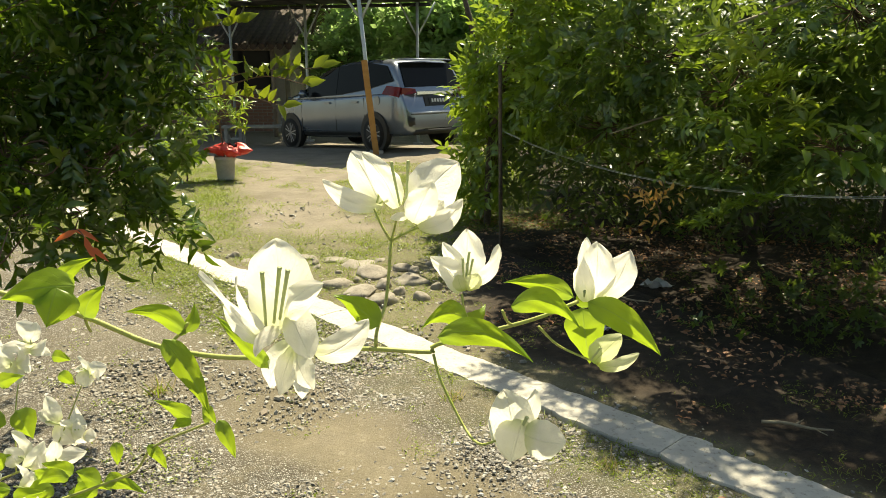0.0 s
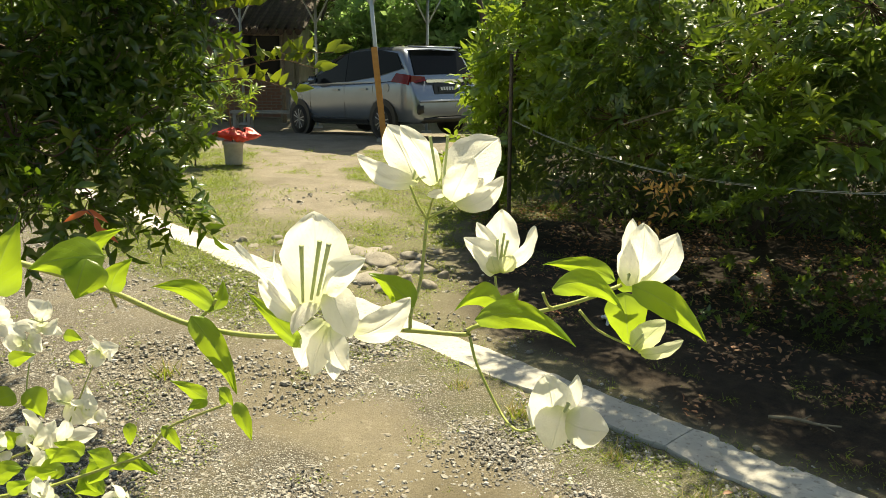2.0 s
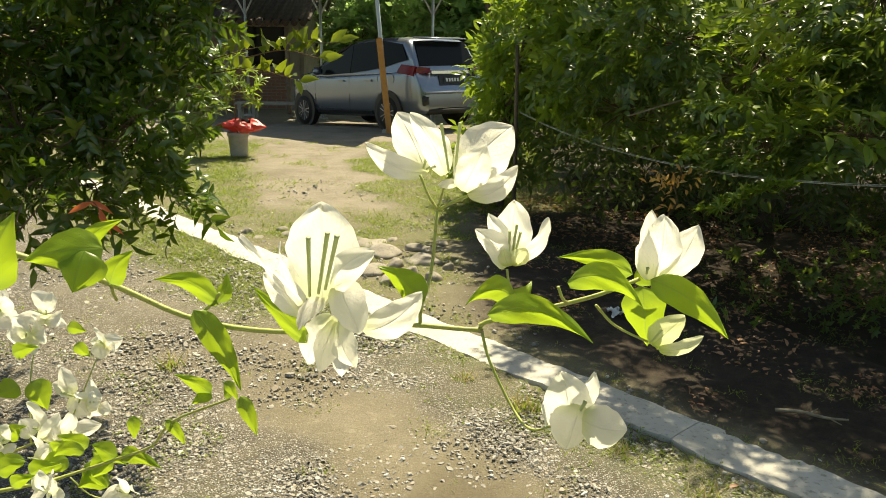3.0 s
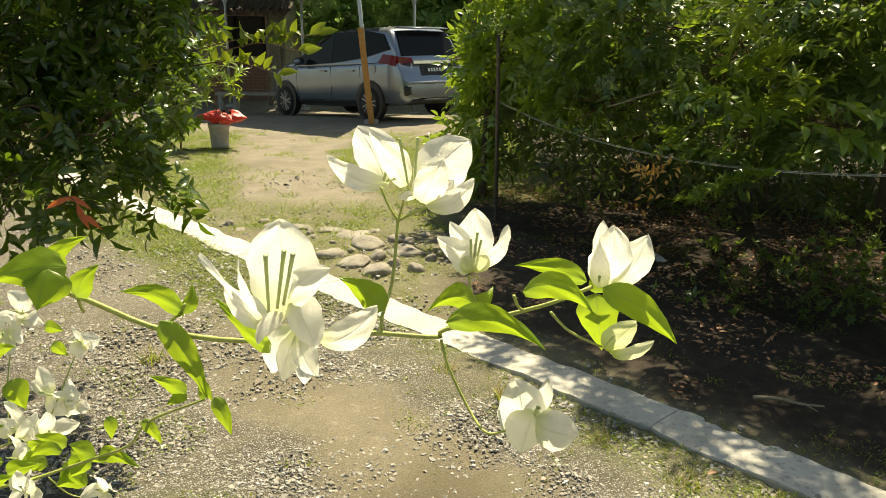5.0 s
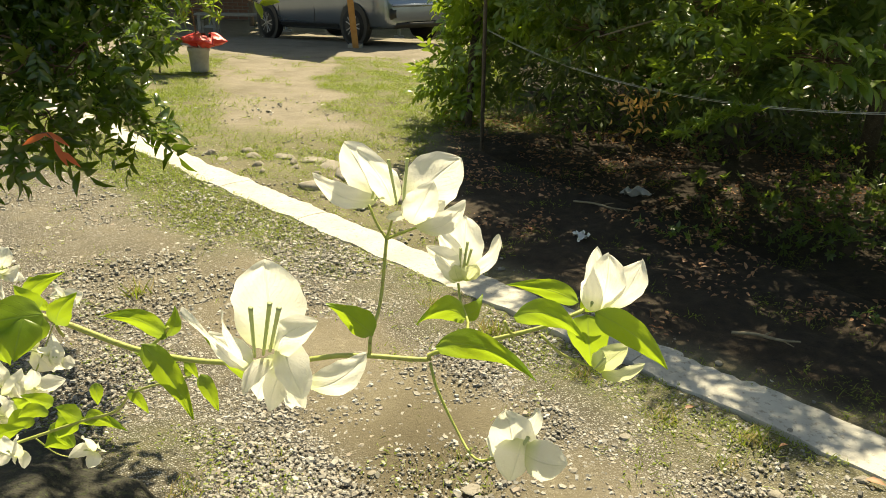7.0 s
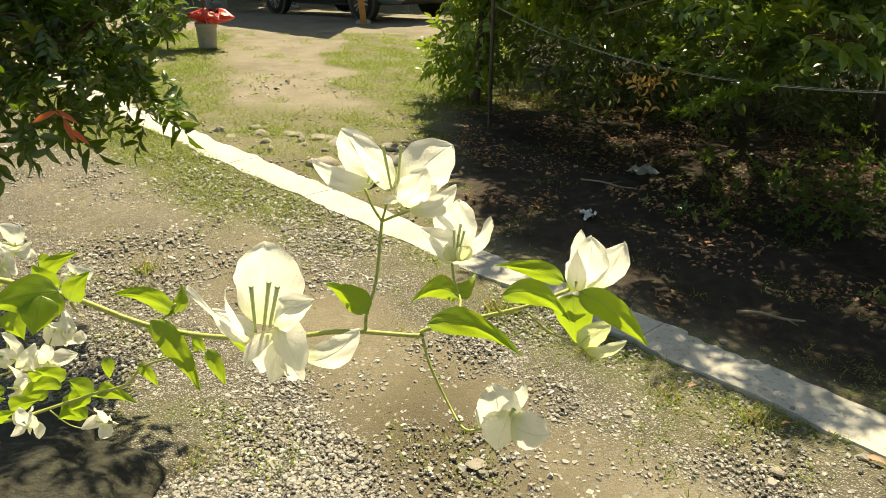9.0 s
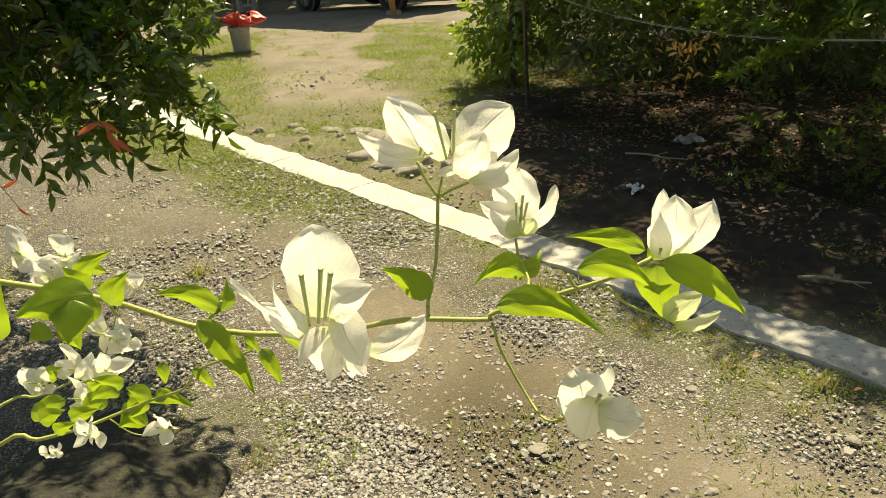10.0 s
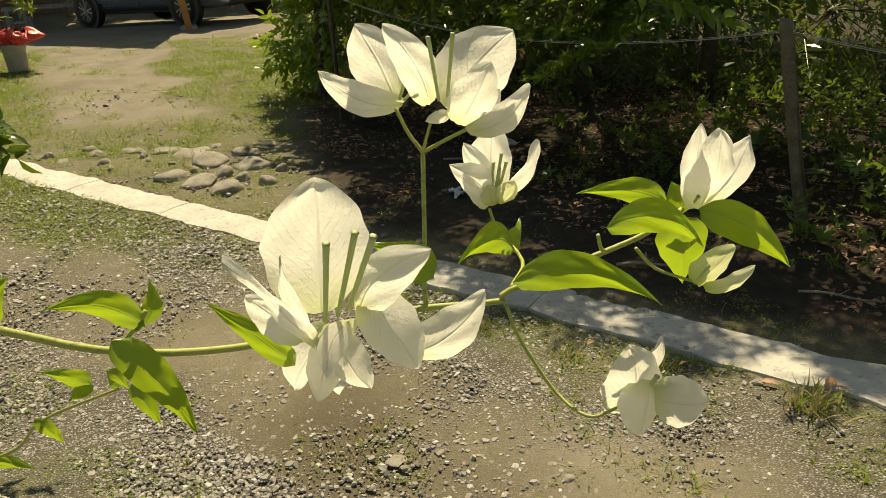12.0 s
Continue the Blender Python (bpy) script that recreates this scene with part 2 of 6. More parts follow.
def ground_material():
    m = Mat("earth")
    at = m.node("ShaderNodeAttribute")
    at.attribute_name = "cover"
    sep = m.t.nodes.new("ShaderNodeSeparateColor")
    m.link(at.outputs["Color"], sep.inputs[0])
    big, fine = m.noise(1.4, 5), m.noise(38, 8, 0.7)
    dirt = m.ramp(big, [(0.3, (0.125, 0.105, 0.066)), (0.5, (0.20, 0.172, 0.115)), (0.7, (0.30, 0.265, 0.19))])
    dirt = m.mix(m.ramp(fine, [(0.4, (0, 0, 0)), (0.7, (0.6, 0.6, 0.6))]), dirt, (0.17, 0.14, 0.10))
    dirt = m.mix(m.ramp(m.noise(7, 6, 0.7), [(0.45, (0, 0, 0)), (0.62, (0.55, 0.55, 0.55))]), dirt, (0.15, 0.128, 0.09))
    dirt = m.mix(m.ramp(m.noise(210, 3, 0.5), [(0.60, (0, 0, 0)), (0.70, (0.6, 0.6, 0.6))]), dirt, (0.42, 0.38, 0.31))
    dirt = m.mix(m.ramp(m.noise(120, 4, 0.6), [(0.60, (0, 0, 0)), (0.68, (0.6, 0.6, 0.6))]), dirt, (0.075, 0.06, 0.042))
    dirt = m.mix(m.ramp(m.noise(16, 5, 0.7), [(0.60, (0, 0, 0)), (0.66, (0.5, 0.5, 0.5))]), dirt, (0.33, 0.295, 0.225))
    worn = at.outputs["Alpha"]
    dirt = m.mix(m.ramp(worn, [(0.5, (0, 0, 0)), (1.0, (0.85, 0.85, 0.85))]), dirt, (0.105, 0.085, 0.05))
    dusty = m.mix(1.0, m.ramp(worn, [(0.0, (0.8, 0.8, 0.8)), (0.5, (0, 0, 0))]), m.ramp(m.noise(3.5, 6, 0.7), [(0.36, (0.15, 0.15, 0.15)), (0.6, (1, 1, 1))]), "MULTIPLY")
    dirt = m.mix(dusty, dirt, (0.29, 0.25, 0.20))
    cells = m.node("ShaderNodeTexVoronoi", Scale=135.0)
    m.link(m.coord(), cells.inputs["Vector"])
    each = m.t.nodes.new("ShaderNodeSeparateColor")
    m.link(cells.outputs["Color"], each.inputs[0])
    grit = m.ramp(each.outputs[0], [(0.0, (0.10, 0.092, 0.078)), (0.4, (0.20, 0.19, 0.165)), (0.75, (0.34, 0.325, 0.29)), (1.0, (0.56, 0.54, 0.50))])
    grit = m.mix(m.ramp(cells.outputs["Distance"], [(0.3, (0, 0, 0)), (0.62, (0.95, 0.95, 0.95))]), grit, (0.07, 0.058, 0.042))
    grit = m.mix(m.ramp(m.noise(6, 5), [(0.48, (0, 0, 0)), (0.7, (0.55, 0.55, 0.55))]), grit, dirt)
    turf = m.ramp(m.noise(24, 6, 0.7), [(0.35, (0.065, 0.10, 0.018)), (0.5, (0.13, 0.16, 0.038)), (0.66, (0.21, 0.185, 0.09))])
    turf = m.mix(m.ramp(m.noise(2.4, 5, 0.65), [(0.42, (0, 0, 0)), (0.62, (0.75, 0.75, 0.75))]), turf, (0.185, 0.155, 0.085))
    turf = m.mix(m.ramp(m.noise(62, 5, 0.75), [(0.46, (0, 0, 0)), (0.60, (0.75, 0.75, 0.75))]), turf, (0.045, 0.05, 0.018))
    turf = m.mix(m.ramp(m.noise(95, 4, 0.7), [(0.58, (0, 0, 0)), (0.68, (0.6, 0.6, 0.6))]), turf, (0.34, 0.31, 0.22))
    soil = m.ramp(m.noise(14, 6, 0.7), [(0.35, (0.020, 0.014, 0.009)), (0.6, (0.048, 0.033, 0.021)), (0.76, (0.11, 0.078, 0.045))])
    col = m.mix(sep.outputs[0], dirt, grit)
    col = m.mix(sep.outputs[1], col, turf)
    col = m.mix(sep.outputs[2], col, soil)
    m.base(col)
    m.set(Roughness=0.95)
    rough_h = m.noise(70, 8, 0.75)
    peb = m.mix(sep.outputs[0], rough_h, m.mix(0.6, rough_h, m.ramp(cells.outputs["Distance"], [(0.0, (1, 1, 1)), (0.6, (0, 0, 0))])))
    m.bump(peb, 0.8, 0.012)
    return m.m


M["earth"] = ground_material()


# ---- shape helpers ----
def fast_mesh(name, co, faces, mats, smooth=True, slots=None):
    me = bpy.data.meshes.new(name)
    co, faces = np.asarray(co, np.float32), np.asarray(faces, np.int32)
    n, k = faces.shape
    me.vertices.add(len(co))
    me.vertices.foreach_set("co", co.ravel())
    me.loops.add(n * k)
    me.loops.foreach_set("vertex_index", faces.ravel())
    me.polygons.add(n)
    me.polygons.foreach_set("loop_start", np.arange(0, n * k, k, dtype=np.int32))
    me.polygons.foreach_set("use_smooth", np.full(n, smooth))
    for mt in mats if isinstance(mats, (list, tuple)) else [mats]:
        me.materials.append(mt)
    if slots is not None:
        me.polygons.foreach_set("material_index", np.asarray(slots, np.int32))
    me.update(calc_edges=True)
    return me


def as_part(name, me, parent, label=""):
    ob = new(name, me)
    ob.parent = parent
    return tagged(ob, label)


def thing(name, label, category, at=(0, 0, 0), group="", kind="", turn=0.0):
    ob = new(name)
    ob.empty_display_size = 0.1
    ob.matrix_world = pose(*at, 0, 0, turn)
    return tagged(ob, label, category, group, kind)


def part(name, bm, material, parent, label="", smooth=False):
    me = bpy.data.meshes.new(name)
    bm.normal_update()
    bm.to_mesh(me)
    bm.free()
    me.materials.append(material)
    if smooth:
        me.polygons.foreach_set("use_smooth", np.full(len(me.polygons), True))
    return as_part(name, me, parent, label)


def box_bm(size, at=(0, 0, 0), rot=(0, 0, 0), bevel=0.0, bm=None):
    bm = bm or bmesh.new()
    got = bmesh.ops.create_cube(bm, size=1, matrix=pose(*at, *rot) @ Matrix.Diagonal((*size, 1)))
    if bevel:
        vs = set(got["verts"])
        bmesh.ops.bevel(bm, geom=[e for e in bm.edges if e.verts[0] in vs], offset=bevel, segments=2, affect="EDGES")
    return bm


def tube_arrays(points, radii, sides=6):
    """A tapering round tube along a smooth line through the points, closed at its ends."""
    p = np.array(points, float)
    if len(p) > 2:
        s = np.linspace(0, len(p) - 1, (len(p) - 1) * 4 + 1)
        i = np.clip(s.astype(int), 0, len(p) - 2)
        u = (s - i)[:, None]
        ext = np.vstack([2 * p[0] - p[1], p, 2 * p[-1] - p[-2]])
        a, b, c, d = ext[i], ext[i + 1], ext[i + 2], ext[i + 3]
        q = 0.5 * (2 * b + (c - a) * u + (2 * a - 5 * b + 4 * c - d) * u**2 + (3 * b - a - 3 * c + d) * u**3)
    else:
        s, q = np.array([0.0, 1.0]), p
    r = np.interp(np.linspace(0, 1, len(q)), np.linspace(0, 1, len(radii)), radii)
    t = np.gradient(q, axis=0)
    t /= np.linalg.norm(t, axis=1)[:, None]
    ref = np.array([0, 0, 1.0]) if abs(t[:, 2]).mean() < 0.8 else np.array([1.0, 0, 0])
    n1 = np.cross(t, ref)
    n1 /= np.linalg.norm(n1, axis=1)[:, None]
    n2 = np.cross(t, n1)
    ang = np.linspace(0, 2 * np.pi, sides, endpoint=False)
    ring = q[:, None] + r[:, None, None] * (np.cos(ang)[None, :, None] * n1[:, None] + np.sin(ang)[None, :, None] * n2[:, None])
    co = np.vstack([ring.reshape(-1, 3), q[0], q[-1]])
    m = len(q)
    idx = np.arange(m * sides).reshape(m, sides)
    f = np.stack([idx[:-1], np.roll(idx[:-1], -1, 1), np.roll(idx[1:], -1, 1), idx[1:]], -1).reshape(-1, 4)
    c0, c1 = m * sides, m * sides + 1
    caps = [(c0, idx[0, (j + 1) % sides], idx[0, j], c0) for j in range(sides)] + [(c1, idx[-1, j], idx[-1, (j + 1) % sides], c1) for j in range(sides)]
    tri = np.array([c[:3] for c in caps])
    return co, f, tri


def tube(name, points, radii, material, parent=None, sides=6, label=""):
    co, f, tri = tube_arrays(points, radii, sides)
    me = bpy.data.meshes.new(name)
    me.from_pydata(co.tolist(), [], f.tolist() + tri.tolist())
    me.polygons.foreach_set("use_smooth", np.full(len(me.polygons), True))
    me.materials.append(material)
    me.update()
    ob = new(name, me)
    if parent is not None:
        ob.parent = parent
    return tagged(ob, label)


def tubes_mesh(name, lines, material, sides=5):
    cos, faces, off = [], [], 0
    me = bpy.data.meshes.new(name)
    for points, radii in lines:
        co, f, tri = tube_arrays(points, radii, sides)
        cos.append(co)
        faces += (f + off).tolist() + (tri + off).tolist()
        off += len(co)
    me.from_pydata(np.vstack(cos).tolist(), [], faces)
    me.polygons.foreach_set("use_smooth", np.full(len(me.polygons), True))
    me.materials.append(material)
    me.update()
    return me


FACE = np.array([0.05, -0.92, 0.38])


def blade_mesh(name, base, tip, width, spin, arch, cup, bend, material, shape, wave=0.0, seed=0):
    """A petal or leaf from base to tip: an ovate sheet, arched along its length, cupped across it, bent sideways, with a wavy edge."""
    b, t = np.array(base), np.array(tip)
    ax = t - b
    length = np.linalg.norm(ax)
    ax /= length
    nrm = FACE - FACE @ ax * ax
    nrm /= np.linalg.norm(nrm)
    side = np.cross(nrm, ax)
    if side[2] < 0:
        side = -side
    c, s = math.cos(radians(spin)), math.sin(radians(spin))
    side2, nrm2 = c * side + s * nrm, c * nrm - s * side
    nu, nv = 24, 15
    u, v = np.meshgrid(1 - (1 - np.linspace(0, 1, nu)) ** 1.5, np.linspace(-1, 1, nv), indexing="ij")
    if shape == "petal":
        w = (0.03 + 0.97 * u) ** 0.46 * np.clip(1 - u**1.6, 0, 1) ** 0.78
    else:
        w = np.sin(np.pi * u**0.62) ** 0.85 * (1 - 0.35 * u**2)
    w = w / w.max() * width / 2
    rng = np.random.RandomState(seed + 7)
    ph = rng.rand(4) * 6.28
    ripple = wave * length * (np.sin(9 * u + ph[0] + 2 * v) * np.abs(v) ** 1.5 + 0.5 * np.sin(15 * u + ph[1]) * v * np.abs(v) + 0.35 * np.sin(7 * v + 11 * u + ph[2]))
    if shape == "petal":
        # raised veins fanning from the midrib
        ripple = ripple + 0.008 * length * np.exp(-((v / 0.1) ** 2)) + 0.006 * length * np.sin(24 * (u - 0.4 * np.abs(v)) + ph[0]) * np.abs(v) * (1 - v * v)
    else:
        ripple = ripple + 0.006 * length * np.sin(22 * (u - 0.35 * np.abs(v)) + ph[0]) * np.abs(v) * (1 - 0.7 * v * v)
    edge = 1 + 0.03 * np.sin(23 * u + ph[3])
    mid = 4 * u * (1 - u)
    fold = np.abs(v) if shape == "leaf" else v**2
    off_n = arch * length * mid - cup * width * fold * (0.4 + 0.6 * mid) * 0.5 + ripple
    p = b + (u * length)[..., None] * ax + (bend * length * mid + v * w * edge)[..., None] * side2 + off_n[..., None] * nrm2
    idx = np.arange(nu * nv).reshape(nu, nv)
    f = np.stack([idx[:-1, :-1], idx[1:, :-1], idx[1:, 1:], idx[:-1, 1:]], -1).reshape(-1, 4)
    me = fast_mesh(name, p.reshape(-1, 3), f, material)
    at = me.color_attributes.new("blade", "FLOAT_COLOR", "POINT")
    at.data.foreach_set("color", np.column_stack([u.ravel(), np.abs(v).ravel(), np.zeros(u.size), np.ones(u.size)]).astype(np.float32).ravel())
    return me


def leaf_template(kind):
    """Small leaf shapes, x along the leaf, z up, length 1."""
    if kind == "lance":
        xs, ws, zs = [0, 0.3, 0.65, 1], [0.015, 0.112, 0.09, 0.0], [0, 0.05, 0.03, -0.08]
    elif kind == "mid":
        xs, ws, zs = [0, 0.3, 0.65, 1], [0.02, 0.17, 0.135, 0.0], [0, 0.05, 0.03, -0.1]
    elif kind == "oval":
        xs, ws, zs = [0, 0.3, 0.65, 1], [0.02, 0.22, 0.18, 0.0], [0, 0.04, 0.02, -0.08]
    elif kind == "plain":
        co = [(0, 0, 0), (0.45, -0.11, 0.05), (0.45, 0.11, 0.05), (1, 0, -0.06)]
        return np.array(co, float), np.array([(0, 1, 3, 2)])
    elif kind == "plain_oval":
        co = [(0, 0, 0), (0.5, -0.22, 0.08), (0.5, 0.22, 0.05), (1, 0, -0.06)]
        return np.array(co, float), np.array([(0, 1, 3, 2)])
    else:
        xs, ws, zs = [0, 0.35, 0.7, 1], [0.03, 0.035, 0.025, 0.0], [0, 0.05, 0.02, -0.12]
    co, f = [], []
    for x, w, z in zip(xs, ws, zs):
        co += [(x, -w, z + w * 0.35), (x, 0, z), (x, w, z + w * 0.35)]
    for i in range(3):
        for j in range(2):
            a = 3 * i + j
            f.append((a, a + 3, a + 4, a + 1))
    return np.array(co, float), np.array(f)


def blade_template():
    w = 0.036
    co = np.array([(0, -w, 0), (0, w, 0), (0.5, -w * 0.9, 0.07), (0.5, w * 0.9, 0.07), (1, -0.004, -0.02), (1, 0.004, -0.02)], float)
    return co, np.array([(0, 2, 3, 1), (2, 4, 5, 3)])


def small_leaf_template():
    co = np.array([(0, 0, 0), (0.5, -0.24, 0.06), (1, 0, 0), (0.5, 0.24, 0.06)], float)
    return co, np.array([(0, 1, 2, 3)])


def spray_template(n, rng, kind="oval"):
    """A leafy twig along x with alternate leaves."""
    co0, f0 = leaf_template(kind)
    cos, fs = [], []
    for i in range(n):
        x = 0.12 + 0.8 * i / n
        yaw = (1 if i % 2 else -1) * radians(rng.uniform(35, 65)) if i < n - 1 else 0
        m = np.array(Matrix.Rotation(yaw, 3, "Z") @ Matrix.Rotation(radians(rng.uniform(-35, 15)), 3, "Y") @ Matrix.Rotation(radians(rng.uniform(-40, 40)), 3, "X"))
        cos.append(co0 * 0.44 * rng.uniform(0.8, 1.1) @ m.T + [x, 0, 0.05 * x])
        fs.append(f0 + i * len(co0))
    rib = np.array([(0, -0.006, 0), (0, 0.006, 0), (0.95, 0.003, 0.05), (0.95, -0.003, 0.05)])
    fs.append(np.array([[0, 1, 2, 3]]) + n * len(co0))
    return np.vstack(cos + [rib]), np.vstack(fs)


def pinnate_template(pairs, leaflet=0.42, kind="lance"):
    """A feathered leaf: a rib with paired leaflets and one at its end, length 1."""
    co0, f0 = leaf_template(kind)
    cos, fs, off = [], [], 0
    spots = [(0.22 + 0.74 * i / pairs, sgn) for i in range(pairs) for sgn in (-1, 1)] + [(0.97, 0)]
    for x, sgn in spots:
        a = sgn * radians(58 + 9 * math.sin(17 * x + 2 * sgn))
        r = np.array([[math.cos(a), -math.sin(a), 0], [math.sin(a), math.cos(a), 0], [0, 0, 1]])
        size = leaflet * (1 - 0.25 * abs(x - 0.5))
        roll = 0.5 * math.sin(29 * x + 3 * sgn)
        tip = np.array(Matrix.Rotation(roll, 3, "X") @ Matrix.Rotation(0.3 * math.sin(13 * x + sgn) + 0.15, 3, "Y"))
        c = co0 * [size, size * 1.15, size] @ tip.T @ r.T + [x, 0, -0.12 * x * x]
        cos.append(c)
        fs.append(f0 + off)
        off += len(c)
    rib = np.array([(0, -0.006, 0), (0, 0.006, 0), (1, 0.004, -0.12), (1, -0.004, -0.12)])
    cos.append(rib)
    fs.append(np.array([[0, 1, 2, 3]]) + off)
    return np.vstack(cos), np.vstack(fs)


def cluster_template(n, rng, kind="oval"):
    """The end of a twig: leaves spreading round it."""
    co0, f0 = leaf_template(kind)
    cos, fs = [], []
    for i in range(n):
        yaw, pitch = i * 2.4 + rng.uniform(-0.3, 0.3), rng.uniform(-0.35, 0.75)
        m = np.array((Matrix.Rotation(yaw, 3, "Z") @ Matrix.Rotation(-pitch, 3, "Y")))
        cos.append((co0 * rng.uniform(0.75, 1.1)) @ m.T + [0, 0, 0.18 * (i / n - 0.5)])
        fs.append(f0 + i * len(co0))
    return np.vstack(cos), np.vstack(fs)


def frames_from(dirs, up_noise, rng):
    """Turns that lay the template's x along each direction."""
    x = dirs / np.linalg.norm(dirs, axis=1)[:, None]
    up = np.array([0, 0, 1.0]) + up_noise * rng.normal(size=x.shape)
    y = np.cross(up, x)
    y /= np.linalg.norm(y, axis=1)[:, None] + 1e-9
    z = np.cross(x, y)
    return np.stack([x, y, z], -1)


def scatter(tmpl, place, turn, size):
    co, f = tmpl
    pts = np.einsum("nij,vj->nvi", turn, co) * np.asarray(size)[:, None, None] + place[:, None]
    faces = (f[None] + (np.arange(len(place)) * len(co))[:, None, None]).reshape(-1, f.shape[1])
    return pts.reshape(-1, 3), faces


def merge(chunks):
    cos, fs, off = [], [], 0
    for co, f in chunks:
        cos.append(co)
        fs.append(f + off)
        off += len(co)
    return np.vstack(cos), np.vstack(fs)


# ---- ground ----
def covers(x, y):
    """Shares of grit, turf and dark soil at places of the plan."""
    k = KX * x + KY * y
    wob = np.array([noise.noise((a * 0.9, b * 0.9, 3.1)) for a, b in zip(x, y)]) * 0.35
    wob2 = np.array([noise.noise((a * 2.7, b * 2.7, 9.4)) for a, b in zip(x, y)]) * 0.25
    inner = 0.18 * np.exp(-(((x + 0.75) / 0.55) ** 2))
    bare = soft_step(k + wob * 0.5 + wob2 * 0.5 - inner, 1.1, 1.32) * (1 - soft_step(k + wob * 0.5 + wob2 * 0.6, 1.78, 2.05))
    road = k < KERB_NEAR
    grit = np.where(road, 1 - bare * (0.32 + 0.62 * soft_step(x + wob, -1.5, -0.5)) - 0.1 * soft_step(k, 1.9, 2.2), 0.2)
    left = soft_step(-x, 0.2, 1.4)
    edge = soft_step(k + wob2 * 0.5, 2.22, 2.42) * 0.6
    fringe = soft_step(k + wob * 0.6 + wob2 * 0.6 + 0.3 * left, 1.95, 2.4) * (0.5 + 0.5 * left)
    turf_road = np.where(k < KERB_NEAR, np.maximum(np.maximum(fringe, edge), 0.35 * soft_step(wob2 * 4, 0.4, 0.9) * (1 - bare)), 0)
    turf_road = np.maximum(turf_road, 0.6 * np.clip(0.45 + 4.5 * wob2, 0, 1) * np.exp(-((x + 0.86 + wob2 * 0.4) ** 2 / 0.055 + (y - 1.98 + wob2 * 0.6) ** 2 / 0.15)))
    d = np.abs(x - track_mid(y) + wob * 1.0 + wob2 * 1.0) / (0.56 + 0.03 * np.clip(y - 6, 0, 9))
    trk = (1 - soft_step(d, 0.5, 1.45)) * soft_step(y, 6.3, 7.4)
    trk = np.maximum(trk, soft_step(y + wob * 3 + wob2 * 3, 11.0, 12.6) * (x < 0.2))
    turf = np.where(road, turf_road, np.clip(0.74 - trk + wob2 * 1.6 + wob * 0.6, 0, 1) * (0.55 + 0.45 * soft_step(y, 5.6, 7.0)))
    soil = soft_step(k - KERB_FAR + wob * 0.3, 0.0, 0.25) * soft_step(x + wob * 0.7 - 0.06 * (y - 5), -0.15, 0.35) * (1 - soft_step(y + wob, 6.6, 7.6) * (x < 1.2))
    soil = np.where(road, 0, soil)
    damp = np.exp(-((x - 0.02 + wob) ** 2 / 0.10 + (y - 2.22 + wob2) ** 2 / 0.10)) + 0.7 * np.exp(-((x - 0.36 + wob2) ** 2 / 0.05 + (y - 1.95 + wob) ** 2 / 0.05))
    dust = np.exp(-((x - 0.72 + wob) ** 2 / 0.06 + (y - 1.85) ** 2 / 0.05)) + 0.3 * np.exp(-((x + 0.25 + wob2) ** 2 / 0.08 + (y - 2.85) ** 2 / 0.2)) + np.where(road, 0, trk)
    worn = np.clip(0.5 + 0.5 * np.clip(damp + 0.5 * wob2, 0, 1) * road - 0.5 * np.clip(dust + wob2 * 0.6, 0, 1), 0, 1)
    return grit, np.clip(turf * (1 - soil), 0, 1), np.clip(soil, 0, 1), worn


def build_ground():
    fx = np.concatenate([[-900, -300, -90, -40, -20, -12, -8], np.arange(-6, 6.01, 0.06), [8, 12, 20, 40, 90, 300, 900]])
    fy = np.concatenate([[-900, -300, -90, -30, -10, -4, -1], np.arange(0, 14.01, 0.06), [15, 16, 17, 18, 19, 21, 25, 32, 45, 90, 300, 900]])
    gx, gy = np.meshgrid(fx, fy, indexing="ij")
    x, y = gx.ravel(), gy.ravel()
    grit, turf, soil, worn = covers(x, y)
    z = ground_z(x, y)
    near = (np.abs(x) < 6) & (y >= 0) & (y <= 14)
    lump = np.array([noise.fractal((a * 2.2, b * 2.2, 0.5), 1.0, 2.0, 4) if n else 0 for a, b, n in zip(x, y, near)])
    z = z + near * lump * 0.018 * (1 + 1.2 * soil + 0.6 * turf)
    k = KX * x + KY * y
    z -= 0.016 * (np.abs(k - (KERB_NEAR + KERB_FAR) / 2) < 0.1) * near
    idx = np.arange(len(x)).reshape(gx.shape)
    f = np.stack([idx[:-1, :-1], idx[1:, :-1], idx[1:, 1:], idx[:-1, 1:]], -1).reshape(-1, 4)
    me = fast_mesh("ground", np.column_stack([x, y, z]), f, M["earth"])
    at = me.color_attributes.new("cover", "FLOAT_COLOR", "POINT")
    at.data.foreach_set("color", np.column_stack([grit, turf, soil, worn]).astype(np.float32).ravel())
    tagged(new("ground", me), "gravelly earth yard with worn dirt, thin grass and dark soil", "ground", kind="structure")


build_ground()


